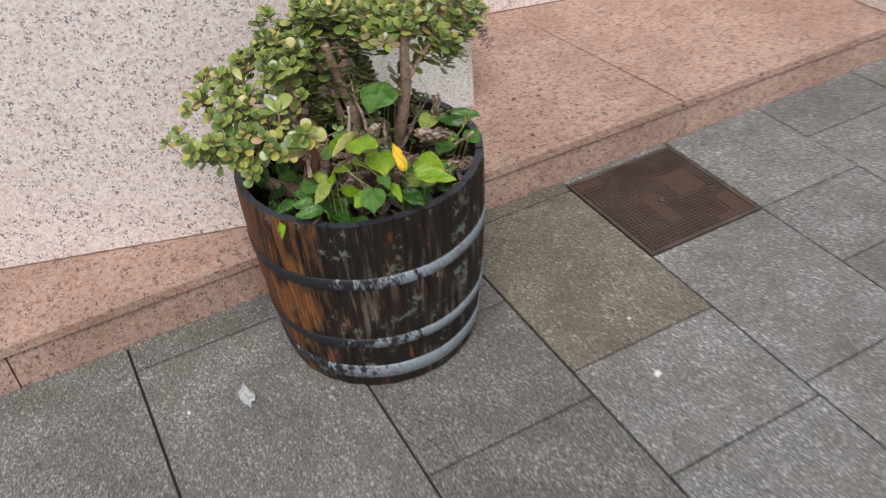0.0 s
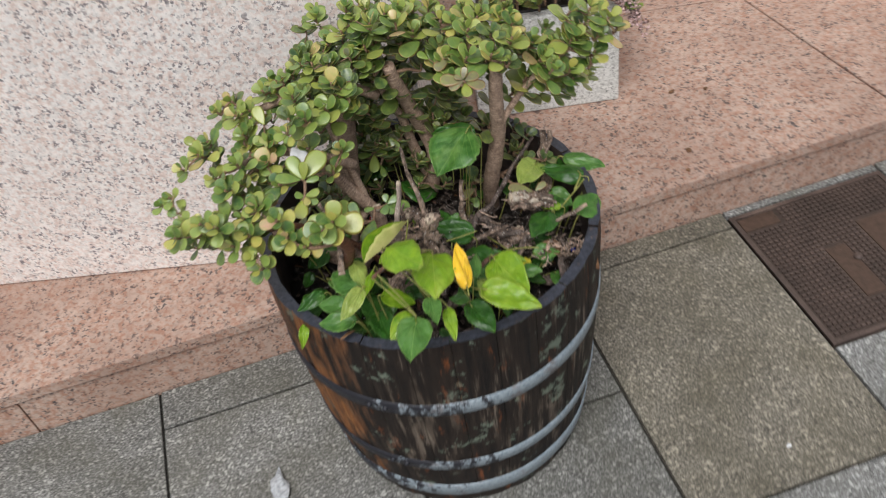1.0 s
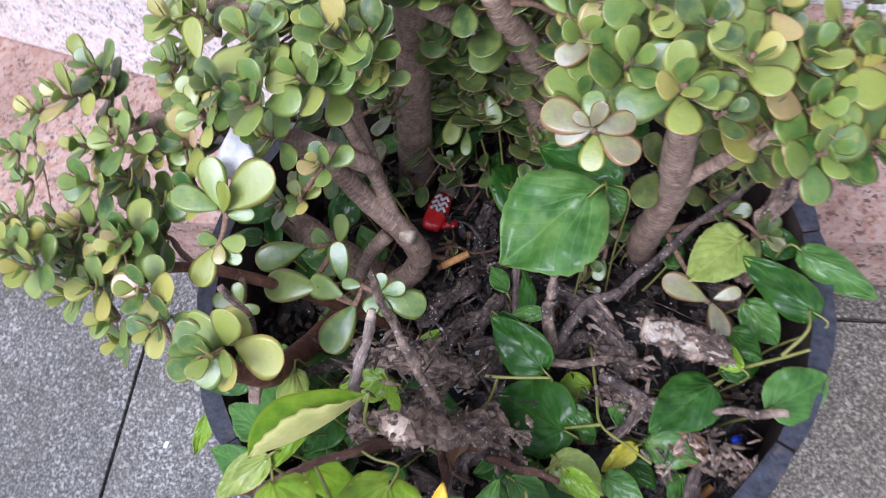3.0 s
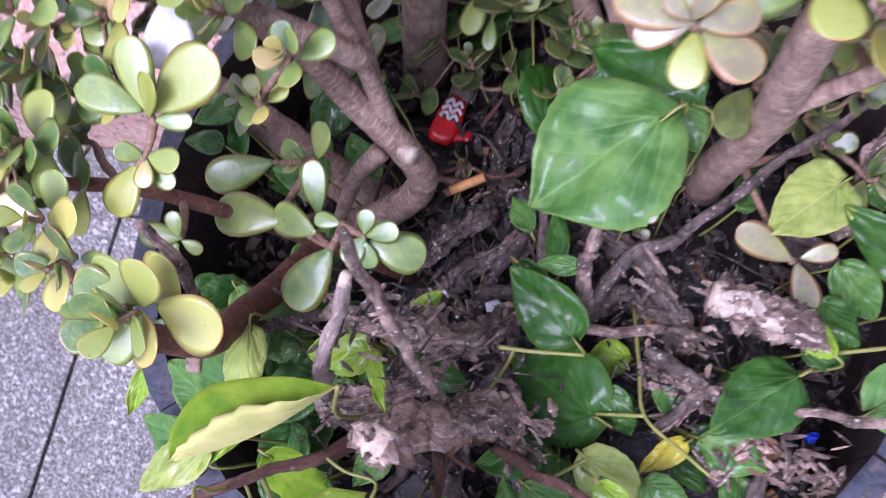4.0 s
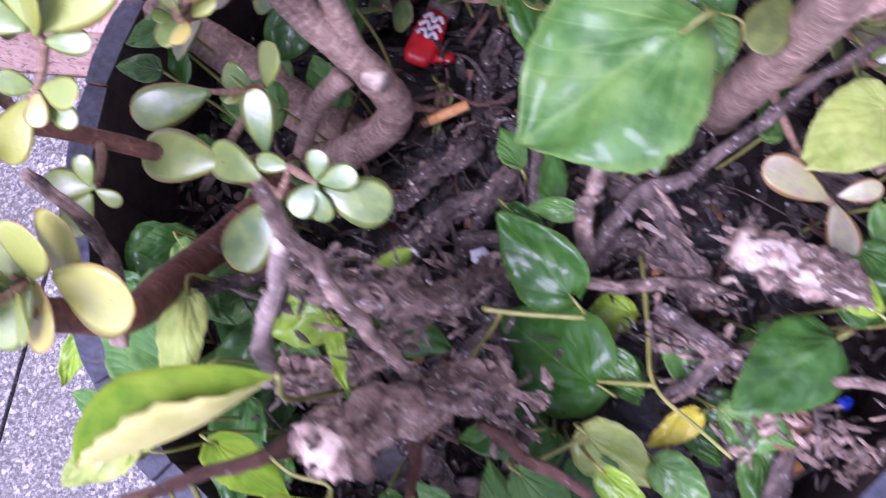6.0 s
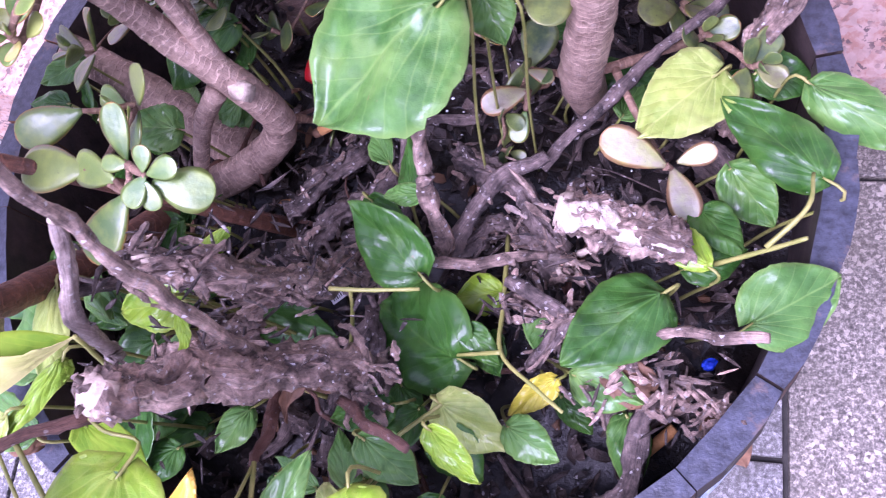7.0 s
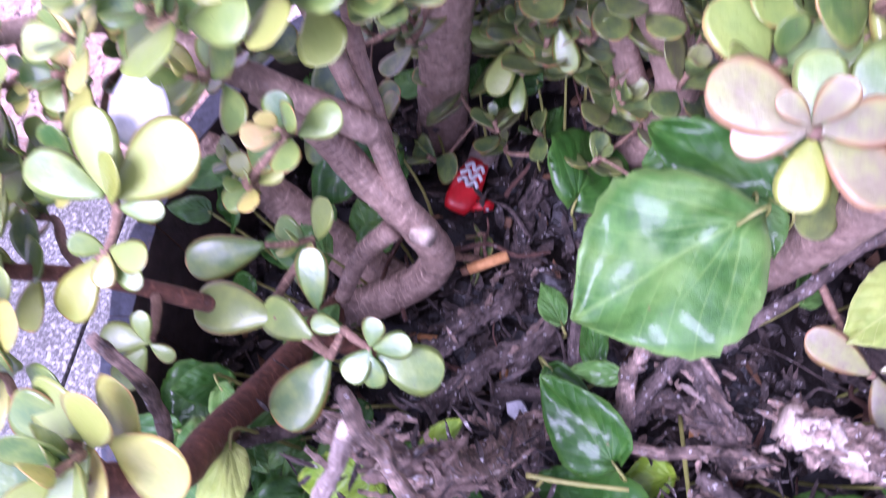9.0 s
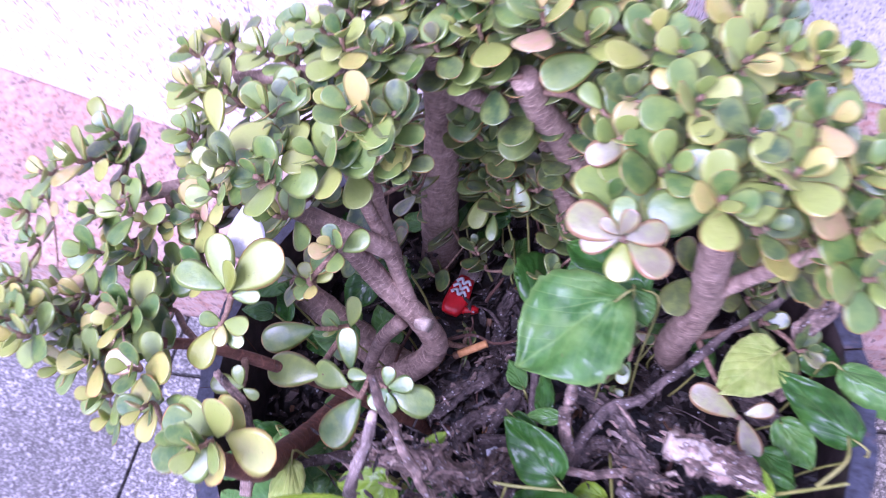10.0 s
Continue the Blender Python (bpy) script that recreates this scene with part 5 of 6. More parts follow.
seed = 0
VINE_LABEL = "leafy green seedling with glossy heart-shaped leaves"
for first in range(0, len(VINE_ROWS), 7):
    rows = VINE_ROWS[first:first + 7]
    mid = sum((Vector(r[0:3]) for r in rows), Vector()) / len(rows)
    root = Vector((mid.x, mid.y, soil_z(mid.x, mid.y)))
    plant = thing("vine_seedling", VINE_LABEL, "plant", root, "seedlings in the barrel")
    for bx, by, bz, tx, ty, tz, w, kind in rows:
        seed += 1
        r = random.Random(seed)
        b, t = Vector((bx, by, bz)) - root, Vector((tx, ty, tz)) - root
        up = Vector((r.uniform(-0.25, 0.25), -0.45 + r.uniform(-0.25, 0.25), 0.9))
        size = (t - b).length
        m = Matrix.Translation(b) @ frame_of(t - b, up) @ Matrix.Scale(size * 1.04, 4)
        part("leaf", vine_leaf_mesh(w, M_VINE[int(kind)], r.uniform(0.02, 0.16), seed), plant, m=m)
        fx, fy = bx + 0.14 * (BX - bx) + r.uniform(-0.015, 0.015), by + 0.14 * (BY - by) + r.uniform(-0.01, 0.015)
        if bz > 0.66 and by < -0.1:
            meet = min((q for k in ("brown", "orange", "twigb") for q in curve_pts({**WOOD_A, **WOOD_B}[k], 5)), key=lambda q: (q - Vector((bx, by, bz))).length)
            fx, fy = meet.x, meet.y
        far_out = math.hypot(fx - BX, fy - BY) / 0.27
        if far_out > 1:
            fx, fy = BX + (fx - BX) / far_out, BY + (fy - BY) / far_out
        foot = Vector((fx, fy, soil_z(fx, fy) - 0.005)) - root
        if bz > 0.66 and by < -0.1:
            foot = meet - root
        back = (b - t).normalized()
        line = curve_pts([b + (t - b) * 0.03 - Vector((0, 0, 0.001)), b + back * size * 0.22 - Vector((0, 0, 0.006)), foot.lerp(b, 0.5) + back * 0.006, foot], 4)
        v, f, uv = tube(line, 0.0010, 0.0011 if bz > 0.68 else 0.0016, 5, 0.05, seed)
        part("petiole", mesh_of("petiole", v, f, [M_GREENSTEM]), plant)
# a long leaf folded along its midrib, the pale underside turned over the dark face
fold_base = Vector((-0.059, -0.078, 0.745))
folded = thing("vine_seedling", "seedling with one long leaf folded to show its straw-pale underside", "plant", (-0.03, -0.06, soil_z(-0.03, -0.06)), "seedlings in the barrel")
MIDRIB = curve_pts([fold_base, (-0.086, -0.101, 0.743), (-0.118, -0.119, 0.739), (-0.145, -0.129, 0.733)], 8)
OUTER = curve_pts([fold_base, (-0.087, -0.078, 0.750), (-0.127, -0.089, 0.751), (-0.142, -0.111, 0.748), (-0.145, -0.129, 0.733)], 6)
INNER = curve_pts([fold_base, (-0.074, -0.090, 0.757), (-0.107, -0.100, 0.759), (-0.133, -0.118, 0.748), (-0.145, -0.129, 0.733)], 6)


def half_leaf(name, margin, mat, teeth, puff, label):
    """One half of a leaf between its midrib and a toothed margin, as a thin shell."""
    o = Vector(folded.location)
    v, f, uv, e, n = [], [], [], [], 6
    rows = len(MIDRIB)
    for skin in (0.0, -0.0009):
        for i in range(rows):
            t = i / (rows - 1)
            m = margin[round(t * (len(margin) - 1))]
            m = m + (m - MIDRIB[i]) * (0.13 * ((i % 3) / 2.0 - 0.5) if teeth and 0 < i < rows - 1 else 0.0)
            for k in range(n + 1):
                s = k / n
                q = MIDRIB[i].lerp(m, s) + Vector((0, 0, puff * math.sin(math.pi * s) * math.sin(math.pi * t) + 0.0012 * math.sin(9 * t + 5 * s) + skin))
                v.append(q - o)
                uv.append((t, 0.5 + 0.42 * s))
                e.append(s)
    lay = rows * (n + 1)
    for i in range(rows - 1):
        for k in range(n):
            a = i * (n + 1) + k
            f.append((a, a + 1, a + n + 2, a + n + 1))
            f.append((lay + a + 1, lay + a, lay + a + n + 1, lay + a + n + 2))
        a = i * (n + 1) + n
        f.append((a, lay + a, lay + a + n + 1, a + n + 1))
    part(name, mesh_of(name, v, f, [mat], True, uv, {"edge": e}), folded, label)


half_leaf("leaf_face", OUTER, M_VINE[6], False, 0.001, "dark green upper half of the leaf")
half_leaf("leaf_underside", INNER, M_VINE[7], True, 0.008, "straw-pale underside with a toothed edge")
v, f, uv = tube(curve_pts([fold_base - folded.location, (-0.045, -0.022, 0.20), (-0.03, 0.0, 0.09), (0, 0, -0.004)], 5), 0.0013, 0.002, 6)
part("petiole", mesh_of("petiole", v, f, [M_GREENSTEM]), folded)
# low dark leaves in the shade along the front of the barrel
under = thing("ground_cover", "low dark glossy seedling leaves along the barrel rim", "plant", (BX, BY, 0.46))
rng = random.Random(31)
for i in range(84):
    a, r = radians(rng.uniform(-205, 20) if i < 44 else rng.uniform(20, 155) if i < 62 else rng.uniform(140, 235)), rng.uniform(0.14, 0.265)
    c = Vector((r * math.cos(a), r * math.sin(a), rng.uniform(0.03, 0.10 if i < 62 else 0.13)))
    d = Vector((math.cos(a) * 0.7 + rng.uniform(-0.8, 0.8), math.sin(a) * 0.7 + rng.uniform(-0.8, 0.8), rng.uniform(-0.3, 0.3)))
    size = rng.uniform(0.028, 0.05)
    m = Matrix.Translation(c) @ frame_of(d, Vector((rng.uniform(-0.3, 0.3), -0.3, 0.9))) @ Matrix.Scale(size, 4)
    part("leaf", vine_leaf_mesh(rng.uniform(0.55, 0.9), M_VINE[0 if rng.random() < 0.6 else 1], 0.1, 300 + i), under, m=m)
    foot = Vector((c.x * 0.85, c.y * 0.85, soil_z(BX + c.x * 0.85, BY + c.y * 0.85) - 0.465))
    v, f, uv = tube(curve_pts([c, c.lerp(foot, 0.5) - d * 0.006, foot], 3), 0.0011, 0.0016, 5)
    part("petiole", mesh_of("petiole", v, f, [M_GREENSTEM]), under)
runner = thing("vine_runner", "thin green creeping vine stems over the soil", "plant", (BX, BY, 0.5))
for i, pts in enumerate(VINES.values()):
    v, f, uv = tube([p - Vector((BX, BY, 0.5)) for p in curve_pts(pts, 5)], 0.0017, 0.0012, 6, 0.06, i, nodes=0.08)
    part("stem", mesh_of("stem", v, f, [M_GREENSTEM]), runner)


# ---- dead pruned shrub ----
stump = thing("dead_stump", "grey dead shrub stump with pruned, splintered stems", "stump", (BX, BY, 0.47))
WIDE = {"cut": (0.0105, 0.0100), "brown": (0.0042, 0.0028), "gnarl": (0.0095, 0.0055), "gnarl2": (0.0075, 0.004), "thin1": (0.0042, 0.0026), "pale": (0.005, 0.0035),
        "stub": (0.0115, 0.0125), "rod": (0.0065, 0.0042), "root1": (0.010, 0.009), "root2": (0.009, 0.008), "root3": (0.009, 0.008), "root4": (0.0075, 0.007),
        "long": (0.0045, 0.0035), "cross": (0.004, 0.003), "flake": (0.006, 0.004), "twigr": (0.004, 0.003), "twigb": (0.004, 0.0025), "orange": (0.0045, 0.003),
        "web": (0.0075, 0.006), "web2": (0.0065, 0.005), "web3": (0.0048, 0.004), "web4": (0.0045, 0.004), "fork_r": (0.0075, 0.0055), "fork_r2": (0.005, 0.004), "low": (0.010, 0.008), "left": (0.005, 0.004), "litleft": (0.005, 0.003)}
SKIN = {"pale": M_FLAKE, "long": M_ROOT, "web": M_ROOT, "web2": M_ROOT, "web3": M_ROOT, "web4": M_ROOT, "root2": M_ROOT, "root3": M_ROOT, "root4": M_ROOT, "root1": M_ROOT, "left": M_ROOT, "brown": M_RUSSET, "orange": M_RUSSET, "twigb": M_RUSSET, "stub": M_DEAD}
O = Vector((BX, BY, 0.47))
for i, (key, pts) in enumerate({**WOOD_A, **WOOD_B}.items()):
    r0, r1 = WIDE[key]
    line = [p - O for p in curve_pts(pts, 22 if r0 > 0.007 else 10)]
    line = [p + 0.9 * r0 * Vector(noise.noise_vector(p * 32 + Vector((i, 0, 0)))) for p in line]
    v, f, uv = tube(line, r0, r1, 26 if r0 > 0.007 else 12, 0.05, 50 + i, rugged=0.95 if r0 > 0.007 else 0.55)
    b = part("branch", mesh_of("branch", v, f, [SKIN.get(key, M_DEAD)], True, uv), stump)
    if key in ("cut", "pale", "gnarl", "stub"):
        d = (line[-1] - line[-3]).normalized()
        v, f, uv = tube([line[-1] - d * 0.005, line[-1] - d * 0.001, line[-1] + d * 0.0025], r1 * 1.06, r1 * 0.8, 10, 0.15, 90 + i)
        part("cut_end", mesh_of("cut_end", v, f, [M_CUT]), b, "pale sawn end")
    if key == "stub":
        top = [p + Vector((0, -0.003, 0.006)) for p in line[3:-1]]
        v, f, uv = tube(top, 0.005, 0.0095, 14, 0.12, 31, rugged=0.75)
        part("bare_wood", mesh_of("bare_wood", v, f, [M_BARE]), b, "pale bare wood where bark has peeled")
# knotted surface roots, with bare patches between them
BARE = ((-0.085, 0.235), (-0.055, 0.155), (-0.094, 0.096), (0.113, 0.057))
rng = random.Random(88)
for i in range(24):
    x, y = rng.uniform(-0.13, 0.24), rng.uniform(-0.10, 0.20)
    if min(math.hypot(x - a, y - b) for a, b in BARE) < 0.075:
        continue
    c = Vector((x, y, soil_z(x, y) + rng.uniform(0.0, 0.035))) - O
    t, l = rng.uniform(0, math.pi), rng.uniform(0.03, 0.075)
    d = Vector((math.cos(t), math.sin(t), 0)) * l
    side = Vector((-d.y, d.x, 0)) * rng.uniform(-0.5, 0.5)
    rise = Vector((0, 0, rng.uniform(0.0, 0.045)))
    w = rng.uniform(0.0035, 0.0095)
    v, f, uv = tube(curve_pts([c - d, c - d * 0.35 + side + rise * 0.6, c + d * 0.3 - side * 0.5 + rise, c + d + rise * 0.3], 9), w, w * 0.55, 14, 0.05, 700 + i, rugged=0.95)
    part("root", mesh_of("root", v, f, [M_ROOT], True, uv), stump)
# thin fallen twigs criss-crossing the soil
rng = random.Random(63)
for i in range(95):
    a, r = rng.uniform(0, 2 * math.pi), 0.25 * math.sqrt(rng.random())
    x, y = r * math.cos(a), r * math.sin(a)
    c = Vector((x, y, soil_z(BX + x, BY + y) - 0.47 + rng.uniform(0.004, 0.05)))
    t = rng.uniform(0, math.pi)
    d = Vector((math.cos(t), math.sin(t), rng.uniform(-0.25, 0.35))) * rng.uniform(0.012, 0.045)
    bend = Vector([rng.uniform(-0.006, 0.006) for _ in range(3)])
    w = rng.uniform(0.0009, 0.0032)
    v, f, uv = tube(curve_pts([c - d, c - d * 0.3 + bend, c + d * 0.4 - bend * 0.5, c + d], 4), w, w * 0.6, 6, 0.08, i, rugged=0.5)
    part("twig", mesh_of("twig", v, f, [M_ROOT if rng.random() < 0.8 else M_RUSSET], True, uv), stump)
# splinters bristling round the gnarled stump
splinters = Joined()
rng = random.Random(5)
for key in ("gnarl", "gnarl2", "cut", "root1", "low"):
    line = curve_pts({**WOOD_A, **WOOD_B}[key], 7)
    for p in line:
        for _ in range(2):
            d = Vector((rng.uniform(-1, 1), rng.uniform(-1, 1), rng.uniform(-0.1, 1))).normalized()
            q = p - O + d * WIDE[key][0] * 0.7
            l = rng.uniform(0.002, 0.008)
            v, f, uv = tube([q, q + d * l * 0.5 + Vector((rng.uniform(-0.003, 0.003), 0, 0.001)), q + d * l], rng.uniform(0.001, 0.0026), 0.0005, 5, 0.25, rng.randrange(999))
            splinters.add(v, f, uv)
# torn fibres at the broken ends
fibres = Joined()
rng = random.Random(41)
ALL_WOOD = {**WOOD_A, **WOOD_B}
TORN = [(ALL_WOOD[k][e], ALL_WOOD[k][e - 1 if e else 1], WIDE[k][1]) for k, e in (("gnarl", -1), ("gnarl", 0), ("gnarl2", 0), ("root1", -1), ("stub", -1), ("flake", -1), ("cut", 0), ("low", -1))]
TORN.append(((0.03, -0.075, 0.575), (0.01, -0.05, 0.57), 0.012))
for end, before, r in TORN:
    end, d = Vector(end) - O, (Vector(end) - Vector(before)).normalized()
    for _ in range(18):
        s = Vector([rng.gauss(0, 1) for _ in range(3)])
        q = end - d * rng.uniform(0.0, 0.02) + s * r * 0.45
        e = (d + s * 0.28).normalized() * rng.uniform(0.005, 0.016)
        v, f, uv = tube([q, q + e * 0.5 + s * 0.0015, q + e], rng.uniform(0.0018, 0.0042), 0.0012, 5, 0.25, rng.randrange(999))
        fibres.add(v, f, uv, mat=rng.randrange(7) // 6)
part("torn_end", fibres.mesh("torn_end", [M_DEAD, M_CUT]), stump, "ragged pale fibres where stems broke", kind="stuff")
# long shards of split wood and bark round the broken stems
shards = Joined()
rng = random.Random(271)


def shard(at, d, n, l, w, mat):
    """A thin, jagged, slightly curled sliver of wood."""
    m = Matrix.Translation(at) @ frame_of(d, n)
    steps, thick, bend, side = 6, rng.uniform(0.0009, 0.0022), rng.uniform(-0.25, 0.35), rng.uniform(-0.2, 0.2)
    v, uv = [], []
    for i in range(steps + 1):
        t = i / steps
        half = 0.5 * w * (0.35 + 0.9 * math.sin(math.pi * (0.12 + 0.78 * t))) * rng.uniform(0.55, 1.25)
        z = bend * l * (t - 0.5) ** 2 + rng.uniform(-0.0007, 0.0007)
        x = side * l * (t - 0.5) ** 2
        v += [m @ Vector((x - half, (t - 0.5) * l, z)), m @ Vector((x, (t - 0.5) * l, z + thick)), m @ Vector((x + half, (t - 0.5) * l, z)), m @ Vector((x, (t - 0.5) * l, z - thick))]
        uv += [(t * l, k / 4) for k in range(4)]
    f = [(a, b, b + 4, a + 4) for i in range(steps) for a, b in ((4 * i, 4 * i + 1), (4 * i + 1, 4 * i + 2), (4 * i + 2, 4 * i + 3))]
    f += [(4 * i + 3, 4 * i, 4 * i + 4, 4 * i + 7) for i in range(steps)] + [(3, 2, 1, 0), tuple(4 * steps + k for k in range(4))]
    shards.add(v, f, uv, mat=mat)


for key, count, spread in (("gnarl", 58, 0.013), ("gnarl2", 40, 0.012), ("root1", 45, 0.012), ("low", 24, 0.010), ("cut", 7, 0.007), ("stub", 22, 0.009), ("web", 22, 0.010),
                           ("root2", 16, 0.009), ("root3", 20, 0.010), ("flake", 30, 0.012), ("web4", 12, 0.008)):
    line = curve_pts(ALL_WOOD[key], 8)
    for _ in range(count):
        k = rng.randrange(1, len(line))
        d = (line[k] - line[k - 1]).normalized() + Vector([rng.gauss(0, 0.38) for _ in range(3)])
        at = line[k] - O + Vector([rng.gauss(0, spread * 0.75) for _ in range(3)])
        at.z = max(at.z, soil_z(at.x + BX, at.y + BY) - 0.466)
        shard(at, d, Vector((rng.uniform(-0.6, 0.6), rng.uniform(-0.9, 0.3), 0.8)), rng.uniform(0.008, 0.030), rng.uniform(0.0014, 0.0052), 0 if rng.random() < 0.9 else 1)
for _ in range(120):
    k = rng.random()
    at = Vector((0.165 + 0.085 * k + rng.gauss(0, 0.010), -0.052 + 0.012 * math.sin(5 * k) + rng.gauss(0, 0.010), 0.545 + rng.gauss(0, 0.008))) - O
    shard(at, Vector((rng.gauss(0.6, 0.6), rng.gauss(0, 0.7), rng.gauss(0.1, 0.4))), Vector((rng.uniform(-0.6, 0.6), -0.3, 0.8)), rng.uniform(0.006, 0.020), rng.uniform(0.0014, 0.0042), 0 if rng.random() < 0.88 else 1)
for _ in range(26):
    at = Vector((0.022 + rng.gauss(0, 0.014), -0.052 + rng.gauss(0, 0.010), 0.582 + rng.gauss(0, 0.008))) - O
    shard(at, Vector((rng.gauss(0.8, 0.4), rng.gauss(-0.6, 0.4), rng.gauss(0.1, 0.4))), Vector((rng.uniform(-0.6, 0.6), -0.3, 0.8)), rng.uniform(0.008, 0.026), rng.uniform(0.002, 0.006), 0 if rng.random() < 0.7 else 1)
part("split_wood", shards.mesh("split_wood", [M_DEAD, M_FLAKE], False), stump, "ragged slivers of split grey-brown wood", kind="stuff")
# shredded bark lying in heaps round the cut stems
flakes = Joined()
rng = random.Random(17)
heaps = [(Vector(p), 0.026) for key in ("gnarl", "gnarl2", "root1", "root2", "root3", "low", "flake") for p in curve_pts({**WOOD_A, **WOOD_B}[key], 3)]
heaps += [(Vector((0.205 + 0.012 * k, -0.055 + 0.014 * k, 0.545)), 0.022) for k in range(5)] + [(Vector((0.16 + 0.02 * k, 0.0 + 0.01 * k, 0.56)), 0.02) for k in range(3)]
for c, spread in heaps:
    for _ in range(6):
        at = c - O + Vector((rng.gauss(0, spread), rng.gauss(0, spread), rng.gauss(-0.004, 0.008)))
        floor_z = soil_z(at.x + BX, at.y + BY) - 0.47
        at.z = max(at.z, floor_z + 0.002)
        m = Matrix.Translation(at) @ Euler([rng.uniform(-0.45, 0.45), rng.uniform(-0.45, 0.45), rng.uniform(0, 6.3)]).to_matrix().to_4x4()
        l, w, b = rng.uniform(0.003, 0.011), rng.uniform(0.0006, 0.0017), rng.uniform(-0.003, 0.004)
        pts = [(-l, -w * 0.3, 0), (-l * 0.3, -w, b), (l * 0.5, -w * 0.6, b * 0.4), (l, w * 0.1, 0), (l * 0.3, w, b), (-l * 0.7, w * 0.7, b * 0.7)]
        up, dn = [m @ Vector(p) for p in pts], [m @ (Vector(p) - Vector((0, 0, 0.0011))) for p in pts]
        k = len(pts)
        flakes.add(up + dn, [tuple(range(k)), tuple(reversed(range(k, 2 * k)))] + [(j, k + j, k + (j + 1) % k, (j + 1) % k) for j in range(k)], mat=0 if rng.random() < 0.93 else 1)
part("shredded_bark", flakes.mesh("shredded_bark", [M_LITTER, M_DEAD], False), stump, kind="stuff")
part("splintered_bark", splinters.mesh("splintered_bark", [M_DEAD]), stump, kind="stuff")


# ---- litter in the barrel ----
def butt(a, b, r=0.0042):
    a, b = Vector(a), Vector(b)
    t = thing("cigarette_butt", "stubbed-out cigarette butt with an orange-brown filter", "cigarette butt", a, "butts on the soil")
    d = b - a
    v, f, uv = tube([d * 0.0, d * 0.5, d * 0.85], r, r * 0.96, 12, 0.03, 3)
    part("filter", mesh_of("filter", v, f, [M_FILTER]), t)
    v, f, uv = tube([d * 0.84, d * 0.95, d], r * 0.93, r * 0.8, 12, 0.1, 4)
    part("paper", mesh_of("paper", v, f, [M_DRY]), t, "scorched paper end")


butt((-0.037, 0.161, 0.515), (-0.071, 0.146, 0.507))
butt((-0.082, 0.095, soil_z(-0.082, 0.095) + 0.012), (-0.106, 0.098, soil_z(-0.106, 0.098) + 0.010))
butt((0.113, 0.070, soil_z(0.113, 0.07) + 0.012), (0.113, 0.044, soil_z(0.113, 0.044) + 0.010))
butt((0.216, -0.062, 0.482), (0.194, -0.082, 0.474))
butt((-0.03, 0.095, soil_z(-0.03, 0.095) + 0.006), (-0.027, 0.072, soil_z(-0.027, 0.072) + 0.006))

wrap = thing("candy_wrapper", "crumpled red foil candy wrapper with white print", "wrapper", (-0.083, 0.237, 0.484))
WRAP = frame_of(Vector((0.014, 0.054, 0.002)), Vector((0.10, -0.45, 0.9)))


def pillow(length, widths, thick, seed):
    """A flattened, creased packet lying along +y, its lower end at the origin."""
    r = random.Random(seed)
    v, f, uv, n = [], [], [], 16
    rows = len(widths)
    for i, w in enumerate(widths):
        t = i / (rows - 1)
        h = thick * (0.25 + 0.75 * math.sin(math.pi * min(1.0, 0.1 + 0.8 * t)))
        for k in range(n):
            a = 2 * math.pi * k / n
            c, s_ = math.cos(a), math.sin(a)
            x = math.copysign(abs(c) ** 0.75, c) * w * 0.5
            v.append(Vector((x + r.uniform(-0.0005, 0.0005), t * length, h * s_ * (1 + r.uniform(-0.25, 0.25)) + 0.0008 * math.sin(40 * t + 3 * c))))
            uv.append((t, k / n))
    f = [(i * n + k, i * n + (k + 1) % n, (i + 1) * n + (k + 1) % n, (i + 1) * n + k) for i in range(rows - 1) for k in range(n)]
    f += [tuple(reversed(range(n))), tuple((rows - 1) * n + k for k in range(n))]
    return v, f, uv


AT = WRAP @ Matrix.Scale(1.18, 4) @ Matrix.Translation((0, -0.026, 0))
v, f, uv = pillow(0.041, (0.015, 0.020, 0.0225, 0.0225, 0.0215, 0.020, 0.018, 0.016), 0.0062, 8)
part("foil", mesh_of("foil", v, f, [M_RED], True, uv), wrap, m=AT)
v, f, uv = pillow(0.016, (0.010, 0.012, 0.009, 0.006), 0.004, 9)
part("tail", mesh_of("tail", v, f, [M_RED], True, uv), wrap, "twisted red foil end", m=AT @ Matrix.Translation((0.008, 0.010, -0.001)) @ Matrix.Rotation(radians(-70), 4, "Z"))
for i, (y, half) in enumerate(((0.020, 0.0075), (0.026, 0.0080), (0.032, 0.0070))):
    pts = [(-half, y - 0.001, 0.0066), (-half * 0.4, y + 0.003, 0.0078), (half * 0.05, y - 0.0015, 0.0079), (half * 0.5, y + 0.003, 0.0076), (half, y, 0.0064)]
    v, f, uv = tube(curve_pts(pts, 6), 0.0016, 0.0014, 6, 0.0, 2)
    part("print", mesh_of("print", v, f, [M_WHITE]), wrap, "white printed squiggle", m=AT)
v, f, uv = pillow(0.017, (0.016, 0.0195, 0.0195, 0.013), 0.0045, 12)
part("crimp", mesh_of("crimp", v, f, [M_FLAKE], True, uv), wrap, "brown crumpled end", m=AT @ Matrix.Translation((0.0, 0.040, 0.0)))


